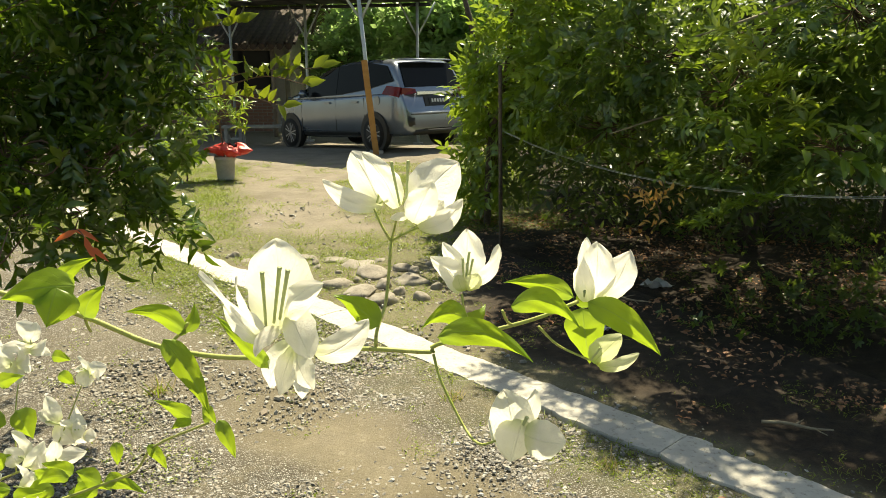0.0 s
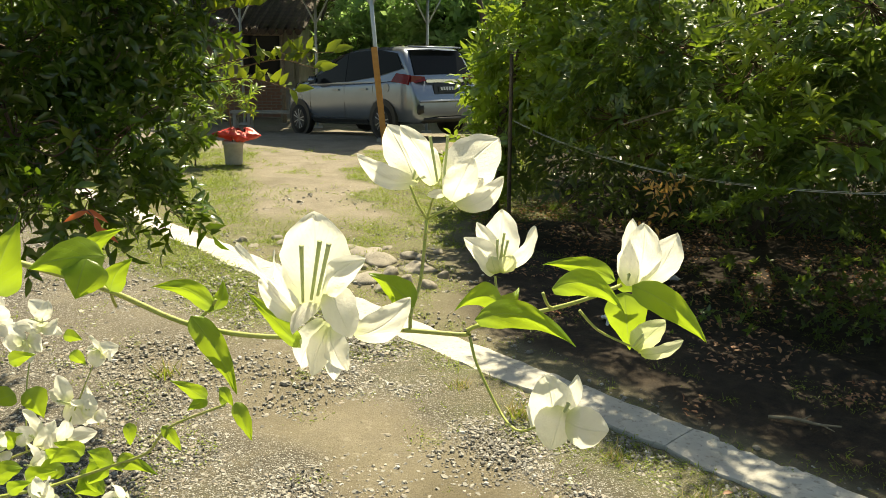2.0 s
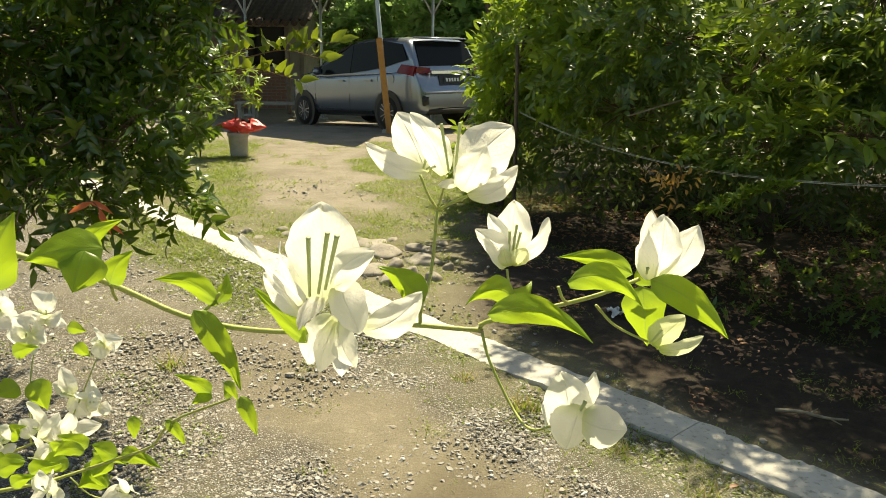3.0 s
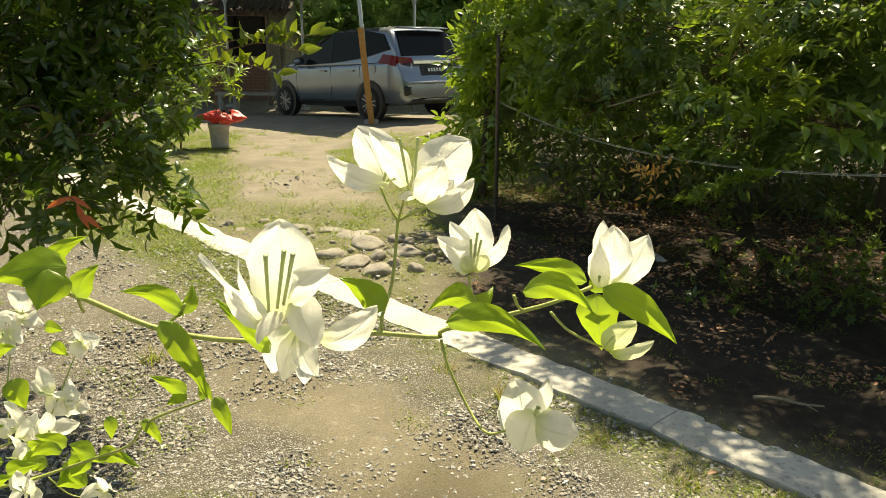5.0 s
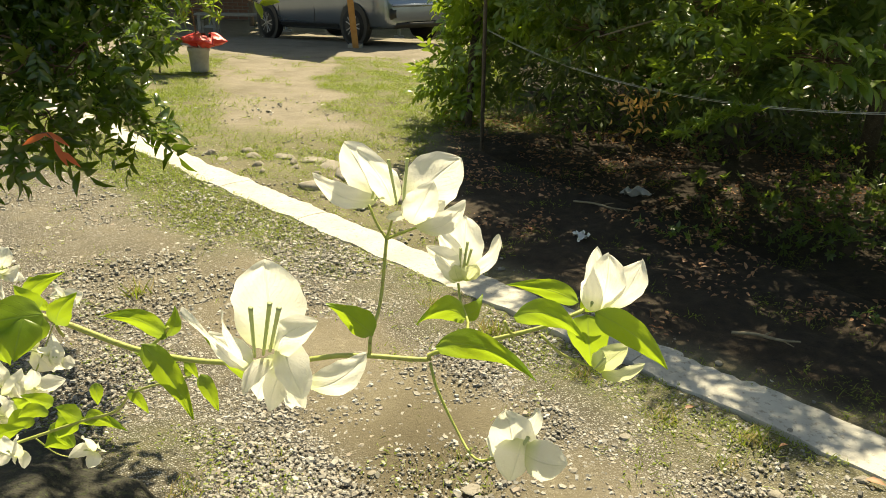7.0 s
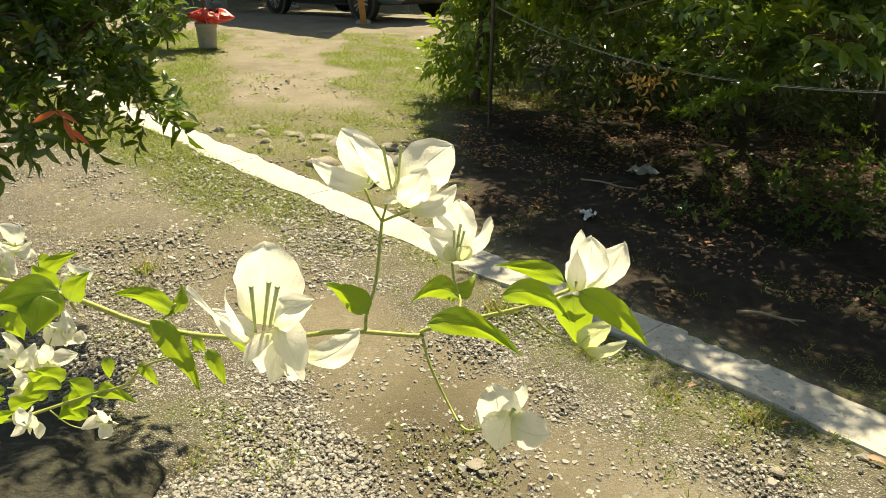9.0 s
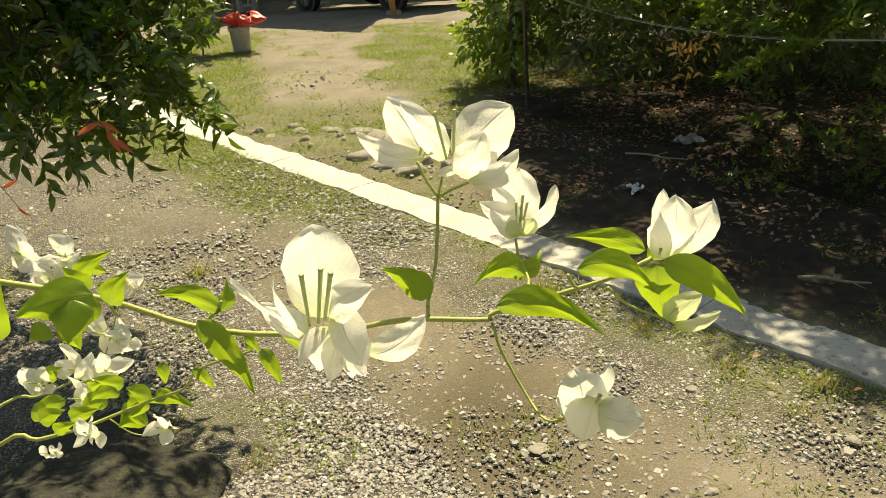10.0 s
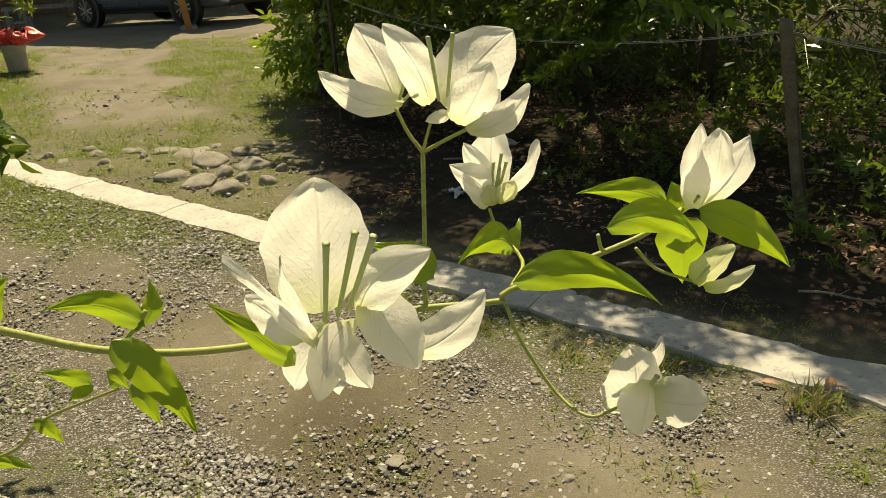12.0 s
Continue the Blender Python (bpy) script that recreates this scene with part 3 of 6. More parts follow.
def build_kerb():
    """A cast concrete strip along the road, its edges broken and uneven, in lengths with open joints."""
    root = thing("kerb", "pale cast concrete strip with broken edges along the gravel road", "kerb", kind="structure")
    along = np.array([-KY, KX])
    out = np.array([KX, KY])
    s = -9.0
    i = 0
    while s < 9.5:
        length = [1.35, 0.9, 1.7, 1.1, 1.5, 0.75, 1.25, 1.9, 1.0][i % 9]
        n = int(length / 0.035)
        ss = np.linspace(s + 0.0018, s + length - 0.0018, n)
        rows = []
        for q in ss:
            e0 = 0.032 * noise.fractal((q * 4, 0.3, 1.7), 1, 2, 4) + 0.02 * math.sin(q * 0.9)
            e1 = 0.034 * noise.fractal((q * 5, 7.3, 1.7), 1, 2, 4) + 0.02 * math.sin(q * 0.7 + 1)
            top = 0.006 + 0.005 * noise.noise((q * 1.3, 2.0, 5.0)) + 0.0015 * (i % 3 - 1)
            row = []
            for j, (w, dz) in enumerate([(0.0, -0.08), (0.0, -0.008), (0.012, 0.0), (0.25, 0.003), (0.5, 0.004), (0.75, 0.003), (0.988, 0.0), (1.0, -0.012), (1.0, -0.08)]):
                kk = KERB_NEAR + e0 + w * (KERB_FAR - KERB_NEAR + e1 - e0)
                jit = 0.003 * noise.noise((q * 20, j * 3.1, 0.2)) if dz > -0.05 else 0
                p = out * kk + along * q
                row.append((p[0], p[1], top + dz + jit))
            rows.append(row)
        co = np.array(rows).reshape(-1, 3)
        idx = np.arange(len(co)).reshape(n, 9)
        f = np.stack([idx[:-1, :-1], idx[1:, :-1], idx[1:, 1:], idx[:-1, 1:]], -1).reshape(-1, 4)
        ends = []
        for r in (0, n - 1):
            ends += [(idx[r, a], idx[r, a + 1], idx[r, 7 - a], idx[r, 8 - a]) for a in range(4)]
        as_part("slab", fast_mesh("slab", co, np.vstack([f, ends]), M["concrete"], smooth=False), root)
        s += length
        i += 1


build_kerb()


def pebble_template(seed):
    """A worn chip of stone: five-sided foot and a broad five-sided top, tilted a little."""
    r = random.Random(seed)
    angles = [r.uniform(-0.3, 0.3) + 1.2566 * i for i in range(5)]
    long = r.uniform(0.6, 0.95)
    foot = [(math.cos(a) * r.uniform(0.85, 1.15), long * math.sin(a) * r.uniform(0.85, 1.15), -0.25) for a in angles]
    tilt = r.uniform(-0.12, 0.12)
    top = [(0.72 * x, 0.72 * y, 0.24 + tilt * x + r.uniform(-0.05, 0.05)) for x, y, _ in foot]
    f = [(5, 6, 7), (5, 7, 8), (5, 8, 9)]
    for i in range(5):
        j = (i + 1) % 5
        f += [(i, j, 5 + j), (i, 5 + j, 5 + i)]
    return np.array(foot + top), np.array(f)


def wedge_template(seed):
    """A small sharp piece of grit: four-sided foot and a ridge."""
    r = random.Random(seed)
    co = [(-1, -0.7, -0.2), (1, -0.6, -0.2), (0.9, 0.7, -0.2), (-0.9, 0.6, -0.2), (-0.45, r.uniform(-0.2, 0.2), 0.42), (0.5, r.uniform(-0.2, 0.2), 0.36)]
    co = [(x * r.uniform(0.8, 1.2), y * r.uniform(0.8, 1.2), z) for x, y, z in co]
    return np.array(co), np.array([(0, 1, 5), (0, 5, 4), (2, 3, 4), (2, 4, 5), (1, 2, 5), (3, 0, 4)])


def pebble_material():
    m = Mat("pebble")
    geo = m.t.nodes.new("ShaderNodeNewGeometry")
    col = m.ramp(geo.outputs["Random Per Island"], [(0.0, (0.17, 0.16, 0.145)), (0.3, (0.29, 0.275, 0.245)), (0.65, (0.40, 0.385, 0.35)), (0.85, (0.36, 0.30, 0.24)), (0.93, (0.50, 0.485, 0.45)), (1.0, (0.66, 0.645, 0.61))])
    col = m.mix(m.ramp(m.noise(120, 4), [(0.4, (0, 0, 0)), (0.7, (0.4, 0.4, 0.4))]), col, (0.2, 0.18, 0.15))
    m.base(col)
    m.set(Roughness=0.85)
    m.bump(m.noise(200, 4), 0.3, 0.002)
    return m.m


M["pebble"] = pebble_material()


def build_gravel():
    rng = np.random.RandomState(4)
    n = 430000
    y = 0.6 + 8.0 * rng.rand(n) ** 1.7 + rng.normal(size=n) * 0.12
    x = (rng.normal(size=n) * 0.42 * (0.7 * y + 0.55)) - 0.15
    grit, turf, soil, _ = covers(x, y)
    k = KX * x + KY * y
    keep = (k < KERB_NEAR - 0.01) & (rng.rand(n) < np.clip(grit, 0.42, 1) ** 1.3 * (1 - 0.35 * turf))
    keep |= (k > KERB_FAR) & (rng.rand(n) < 0.10 * (1 - soil))
    x, y, bare = x[keep], y[keep], grit[keep] < 0.3
    size = 0.0026 + 0.0082 * rng.rand(len(x)) ** 3.0 + 0.010 * (rng.rand(len(x)) > 0.975) * rng.rand(len(x))
    size *= np.where(bare & (size < 0.007), 0.72, 1.0) * (1 + 0.4 * soft_step(y, 2.4, 4.0))
    chunks = []
    which = rng.randint(0, 8, len(x))
    for j in range(8):
        sel = (which == j) & ((size > 0.0042) if j % 2 else (size <= 0.0042))
        d = rng.normal(size=(sel.sum(), 3)) * [1, 1, 0.25]
        p = np.column_stack([x[sel], y[sel], size[sel] * 0.12])
        chunks.append(scatter(pebble_template(j) if j % 2 else wedge_template(j), p, frames_from(d, 0.25, rng), size[sel] * 1.25))
    co, f = merge(chunks)
    tagged(new("gravel", fast_mesh("gravel", co, f, M["pebble"], smooth=False)), "loose grey gravel scattered over the dirt road", "gravel", kind="stuff")


build_gravel()


def build_grass():
    rng = np.random.RandomState(8)
    n = 420000
    x, y = rng.uniform(-4.2, 2.2, n), 1.5 + 10.5 * rng.rand(n) ** 1.15
    grit, turf, soil, _ = covers(x, y)
    k = KX * x + KY * y
    clump = np.array([noise.fractal((a * 3.2, b * 3.2, 2.2), 1, 2, 3) for a, b in zip(x, y)])
    keep = (rng.rand(n) < np.clip(turf * 1.15 - 0.12 + 0.75 * clump, 0, 1)) & ((k < KERB_NEAR - 0.0) | (k > KERB_FAR - 0.0)) & (y < 12.2)
    keep |= (rng.rand(n) < np.clip(grit * 0.15 + 0.6 * (clump - 0.22), 0, 0.4)) & (k < KERB_NEAR - 0.01) & (k < 1.2)
    x, y = x[keep], y[keep]
    m = len(x)
    d = rng.normal(size=(m, 3)) * [1, 1, 0] + np.array([0, 0, 1]) * rng.uniform(0.1, 0.9, m)[:, None]
    size = 0.010 + 0.030 * rng.rand(m) ** 1.5
    k = KX * x + KY * y
    sparse = k < 1.35
    tuft = ~sparse | (turf[keep] > 0.3) | (np.array([noise.noise((a * 9, b * 9, 6.6)) for a, b in zip(x, y)]) > 0.32)
    at = np.column_stack([x, y, np.zeros(m)])
    co, f = scatter(blade_template(), at[tuft], frames_from(d[tuft], 0.4, rng), (size * np.where(sparse, 0.75, np.where(y > 5.2, 1.7, 1.2)))[tuft])
    pick = sparse | (np.arange(m) % 2 == 0)
    low = d[pick] * [1, 1, 0.35]
    co2, f2 = scatter(small_leaf_template(), at[pick] + rng.normal(size=(len(low), 3)) * [0.01, 0.01, 0.002] + [0, 0, 0.008], frames_from(low, 0.3, rng), size[pick] * 0.5)
    co, f = merge([(co, f), (co2, f2)])
    tagged(new("grass", fast_mesh("grass", co, f, M["grass"])), "short yellowish green grass and creeping weeds", "grass", kind="stuff")


build_grass()


def rock_mesh(seed, size, sub=3, mat="stone", smooth=True):
    bm = bmesh.new()
    bmesh.ops.create_icosphere(bm, subdivisions=sub, radius=1)
    o = Vector((seed * 13.7, 1.1, 4.2))
    for v in bm.verts:
        cell = noise.cell(v.co * 1.6 + o)
        d = 1 + 0.42 * noise.noise(v.co * 1.0 + o) + 0.2 * noise.noise(v.co * 2.4 + o) + 0.05 * noise.noise(v.co * 7 + o) + 0.03 * cell
        d *= 1 - 0.16 * max(0.0, abs(v.co.z) - 0.55)
        v.co = Vector((v.co.x * d * size[0], v.co.y * d * size[1], v.co.z * d * size[2]))
    me = bpy.data.meshes.new("rock")
    bm.to_mesh(me)
    bm.free()
    me.polygons.foreach_set("use_smooth", np.full(len(me.polygons), smooth))
    me.materials.append(M[mat])
    return me


ROCKS = [(-0.86, 5.9, 0.13, 0.10), (-0.68, 5.74, 0.17, 0.13), (-0.52, 5.46, 0.15, 0.13), (-0.32, 5.64, 0.12, 0.10), (-0.24, 5.27, 0.17, 0.12), (-0.74, 5.2, 0.13, 0.11),
         (-0.56, 5.03, 0.14, 0.11), (-0.40, 4.83, 0.12, 0.12), (-0.42, 5.15, 0.08, 0.07), (-1.1, 5.98, 0.10, 0.07), (-1.42, 6.1, 0.08, 0.05), (-1.25, 5.7, 0.05, 0.04), (-0.1, 5.75, 0.06, 0.05), (-0.95, 5.62, 0.06, 0.05),
         (-1.0, 5.75, 0.04, 0.035), (-0.78, 5.5, 0.045, 0.035), (-0.62, 5.3, 0.035, 0.03), (-1.18, 5.5, 0.05, 0.03), (-1.55, 5.85, 0.06, 0.05), (-1.7, 6.05, 0.05, 0.04), (-0.22, 5.5, 0.05, 0.04), (-0.5, 5.82, 0.07, 0.05), (-0.3, 5.0, 0.06, 0.05), (-0.15, 4.85, 0.07, 0.06), (-1.35, 5.95, 0.09, 0.06), (-0.05, 5.1, 0.05, 0.04)]
for i, (rx, ry, a, b) in enumerate(ROCKS):
    ob = new("rock", rock_mesh(i + 1, (a * 0.84, b * 0.86, 0.036 + 0.01 * (i % 3))))
    ob.matrix_world = pose(rx, ry, -0.012 if rx < -0.6 else 0.0, 5 * math.sin(i), 4 * math.cos(2 * i), 37 * i)
    tagged(ob, ["rounded grey field stone half sunk in the grass", "brownish rounded field stone half sunk in earth"][i % 2], "rock", "stones beyond the kerb")
for i, (rx, ry, a) in enumerate([(0.154, 1.966, 0.035), (-0.16, 2.042, 0.014), (0.306, 2.214, 0.016), (0.896, 2.379, 0.018), (-0.204, 2.189, 0.013), (-0.37, 2.354, 0.014), (1.42, 2.03, 0.022), (0.491, 2.065, 0.014), (1.013, 2.454, 0.016), (-0.256, 2.816, 0.02), (-0.517, 2.74, 0.013), (1.207, 2.752, 0.018), (0.7, 2.25, 0.02), (0.95, 2.2, 0.02), (1.1, 1.95, 0.024), (0.62, 1.75, 0.02), (1.3, 2.3, 0.016), (-0.62, 3.0, 0.014)]):
    ob = new("stone", rock_mesh(40 + i, (a, a * 0.8, a * (0.14 if i == 0 else 0.5)), sub=2, smooth=False))
    ob.matrix_world = pose(rx, ry, a * 0.15 + (0.016 if i in (11, 8) and KX * rx + KY * ry > KERB_NEAR else 0), 0, 0, 61 * i)
    tagged(ob, "small loose stone lying on the dirt road", "stone", "loose stones on the road")
boulder = new("boulder", rock_mesh(71, (0.40, 0.36, 0.19), sub=5, mat="dark_stone"))
boulder.matrix_world = pose(-1.24, 1.72, 0.0, 0, 0, 20)
tagged(boulder, "large dark weathered boulder beside the gravel", "boulder")


# ---- trees and shrubs ----
def build_plant(name, label, category, base, limbs, blobs, tmpl, material, leaf_size, seed, droop=0.3, trunk_mat="bark", outward=1.0, extra=None, limb_extra=(), fronds=(), tumble=0.5, gaps=-0.16, long_from=None):
    """A woody plant: trunk and limbs as tapered tubes, and a crown of separate leaves in uneven masses with gaps."""
    rng = np.random.RandomState(seed)
    root = thing(name, label, category, base)
    inv = np.array(base)
    for i, (pts, rad) in enumerate(limbs):
        tube("limb" if i else "trunk", [np.array(p) - inv for p in pts], rad, M[trunk_mat], root, 7)
    cos = []
    twigs = []
    for c, rad, count in blobs:
        c, rad = np.array(c), np.array(rad)
        v = rng.normal(size=(count, 3))
        v /= np.linalg.norm(v, axis=1)[:, None]
        r = rng.uniform(0.12, 1.0, count) ** 0.55
        p = c + v * r[:, None] * rad
        gap = np.array([noise.fractal(Vector(q * 2.6 / max(rad.mean(), 0.5)), 1, 2, 2) for q in p])
        keep = gap > (gaps if count > 100 else -0.5)
        p, v = p[keep], v[keep]
        d = v * outward + rng.normal(size=v.shape) * 0.55 + [0, 0, -droop]
        size = leaf_size * rng.uniform(0.6, 1.2, len(p))
        shape = tmpl
        if long_from is not None and c[0] > long_from:
            shape, size = PIN_LONG, size * 1.45
        elif long_from is not None and c[0] < 1.75:
            shape, size = SPRAY, size * 0.8
        cos.append(scatter(shape, p - inv, frames_from(d, tumble, rng), size))
        for q in p[:: max(1, len(p) // 24)] if count > 100 else p[::9]:
            mid = (q + c) / 2 + rng.normal(size=3) * 0.05
            twigs.append(([c - inv, mid - inv, q - inv], [0.012 * rad.mean(), 0.004, 0.0015]))
    co, f = merge(cos)
    as_part("crown", fast_mesh("crown", co, f, material), root)
    for nm, mt, tm, spots, size, lab in extra or []:
        for q in spots:
            d = np.array([[0.5, -0.6, 0.5]]) + rng.normal(size=(1, 3)) * 0.3
            co, f = scatter(tm, np.array([q]) - inv, frames_from(d, 0.3, rng), [size])
            as_part(nm, fast_mesh(nm, co, f, mt), root, lab)
    for pts, rad in limb_extra:
        tube("branch", [np.array(p) - inv for p in pts], rad, M["pale_bark"], root, 6, "bare pale branch")
    for i, q in enumerate(fronds):
        d = np.array([[0.75 + 0.2 * math.sin(i), -0.45, -0.12 - 0.1 * (i % 2)]])
        co, f = scatter(PIN_LONG, np.array([q]) - inv, frames_from(d, 0.15, rng), [0.38])
        as_part("frond", fast_mesh("frond", co, f, M["light_leaf"]), root, "long feathered leaf over the net")
    if twigs:
        tagged(as_part("twig", tubes_mesh("twig", twigs, M["twig"], 3), root), kind="stuff")
    return root


rngT = np.random.RandomState(3)
PIN = pinnate_template(4, 0.46, "mid")
PIN_FAR = pinnate_template(5, 0.44, "plain")
CLUSTER_FAR = cluster_template(8, random.Random(2), "plain_oval")
PIN_FINE = pinnate_template(4, 0.46, "mid")
PIN_LONG = pinnate_template(6, 0.36, "mid")
M["pale_bark"] = mottled("pale_bark", (0.22, 0.18, 0.12), (0.34, 0.29, 0.2), 30, 0.8, 0.4, 0, 90)
CLUSTER = cluster_template(7, random.Random(2), "oval")
SPRAY = spray_template(8, random.Random(9))
SPRAY_L = spray_template(9, random.Random(4), "mid")
CLUSTER_L = cluster_template(8, random.Random(5), "lance")

# clipped-looking evergreen shrub with glossy small leaves by the road
build_plant("shrub", "dense evergreen shrub with small glossy dark leaves and red shoots", "shrub", (-2.9, 3.9, 0),
            [([(-2.9, 3.9, 0), (-2.6, 3.8, 0.6), (-2.2, 3.6, 1.3), (-2.1, 3.6, 2.2)], [0.05, 0.04, 0.03, 0.012]),
             ([(-2.6, 3.8, 0.6), (-1.9, 3.35, 1.1), (-1.35, 2.9, 1.25)], [0.03, 0.018, 0.006]),
             ([(-2.6, 3.8, 0.65), (-1.8, 3.6, 1.25), (-1.2, 3.3, 1.45)], [0.03, 0.018, 0.006]),
             ([(-2.2, 3.6, 1.3), (-1.5, 3.3, 1.9), (-1.05, 3.05, 2.2)], [0.02, 0.012, 0.006]),
             ([(-2.6, 3.8, 0.6), (-2.2, 3.0, 1.1), (-1.7, 2.5, 1.2)], [0.03, 0.018, 0.006])],
            [((-2.1, 3.4, 1.5), (0.9, 0.8, 0.6), 700), ((-1.55, 3.05, 1.42), (0.55, 0.5, 0.42), 760), ((-1.75, 2.75, 1.55), (0.6, 0.45, 0.42), 640), ((-1.25, 2.95, 1.62), (0.36, 0.36, 0.36), 460),
             ((-1.5, 2.6, 1.2), (0.4, 0.3, 0.18), 150), ((-1.2, 2.78, 1.2), (0.2, 0.26, 0.16), 90), ((-2.4, 3.2, 1.08), (0.7, 0.6, 0.4), 120),
             ((-1.35, 2.5, 1.03), (0.36, 0.25, 0.10), 44), ((-1.1, 2.78, 0.99), (0.17, 0.2, 0.10), 28), ((-1.07, 2.95, 1.72), (0.22, 0.24, 0.2), 90), ((-1.35, 2.42, 0.99), (0.3, 0.16, 0.09), 26), ((-1.75, 2.4, 1.12), (0.4, 0.25, 0.15), 34),
             # unseen upper masses, added above the view to shade boulder and gravel
             ((-1.05, 3.0, 2.2), (0.3, 0.26, 0.15), 120), ((-0.72, 3.0, 2.15), (0.3, 0.28, 0.14), 110), ((-1.35, 2.75, 2.15), (0.3, 0.3, 0.15), 120)],
            SPRAY_L, M["bush_leaf"], 0.165, 11, 0.12, outward=0.5, tumble=0.7, gaps=0.05,
            extra=[("pale_shoot", M["shoot_leaf"], CLUSTER, [(-1.22, 2.42, 1.22), (-1.55, 2.5, 1.4), (-1.02, 2.7, 1.38), (-1.3, 2.6, 1.55), (-1.12, 2.75, 1.75), (-1.4, 2.3, 1.02), (-1.7, 2.35, 1.5), (-1.05, 2.8, 1.6)], 0.06, "")])


def add_shoots(root, name, lines, material, size, per, up, label, kind="oval"):
    """Single leafy shoots on a plant: a thin twig and leaves set along it."""
    inv = np.array(root.matrix_world.translation)
    rng = np.random.RandomState(len(lines) * 7 + per)
    for a, b in lines:
        a, b = np.array(a) - inv, np.array(b) - inv
        s = np.linspace(0.25, 1.0, per)[:, None]
        p = a + (b - a) * s + [0, 0, 0.03] * np.sin(3.1 * s)
        d = rng.normal(size=(per, 3)) * [0.6, 0.4, 0.35] + up
        d[-1] = (b - a) * 3 + np.array(up) * 0.4
        turn = frames_from(d, 0.2, rng)
        # blades held open, half facing the road
        y = np.cross(np.array([0.2, -0.8, 0.5]) + rng.normal(size=(per, 3)) * 0.5, turn[:, :, 0])
        y /= np.linalg.norm(y, axis=1)[:, None]
        turn = np.stack([turn[:, :, 0], y, np.cross(turn[:, :, 0], y)], -1)
        stalk = tubes_mesh(name, [([a, (a + b) / 2 + [0, 0, 0.03], b], [0.003, 0.001])], M["twig"], 5)
        shoot = as_part(name, stalk, root, label)
        for i in range(per):
            co, f = scatter(leaf_template(kind), p[i:i + 1], turn[i:i + 1], [size * rng.uniform(0.75, 1.15)])
            as_part("leaf", fast_mesh("leaf", co, f, material), shoot)


shrub = bpy.data.objects["shrub"]
add_shoots(shrub, "shoot", [((-1.05, 3.0, 1.40), (-0.44, 2.8, 1.50)), ((-0.8, 2.9, 1.44), (-0.50, 2.82, 1.44)), ((-0.95, 2.95, 1.38), (-0.60, 2.88, 1.36)), ((-1.1, 3.0, 1.55), (-0.74, 2.9, 1.66))], M["shoot_leaf"], 0.068, 15, [0.3, -0.1, 0.6], "young yellowish green shoot")
add_shoots(shrub, "red_shoot", [((-1.14, 2.25, 1.02), (-1.05, 2.2, 0.985))], M["red_leaf"], 0.085, 4, [0.45, -0.2, -0.4], "young red shoot", "lance")
add_shoots(shrub, "red_shoot", [((-1.40, 2.1, 0.9), (-1.30, 2.05, 0.85)), ((-1.75, 2.6, 1.2), (-1.62, 2.45, 1.17))], M["red_leaf"], 0.065, 3, [0.3, -0.3, -0.2], "young red shoot", "lance")

def kerb_side(k, s, z):
    """A place by its distance across the kerb and along it."""
    return (KX * k - KY * s, KY * k + KX * s, z)


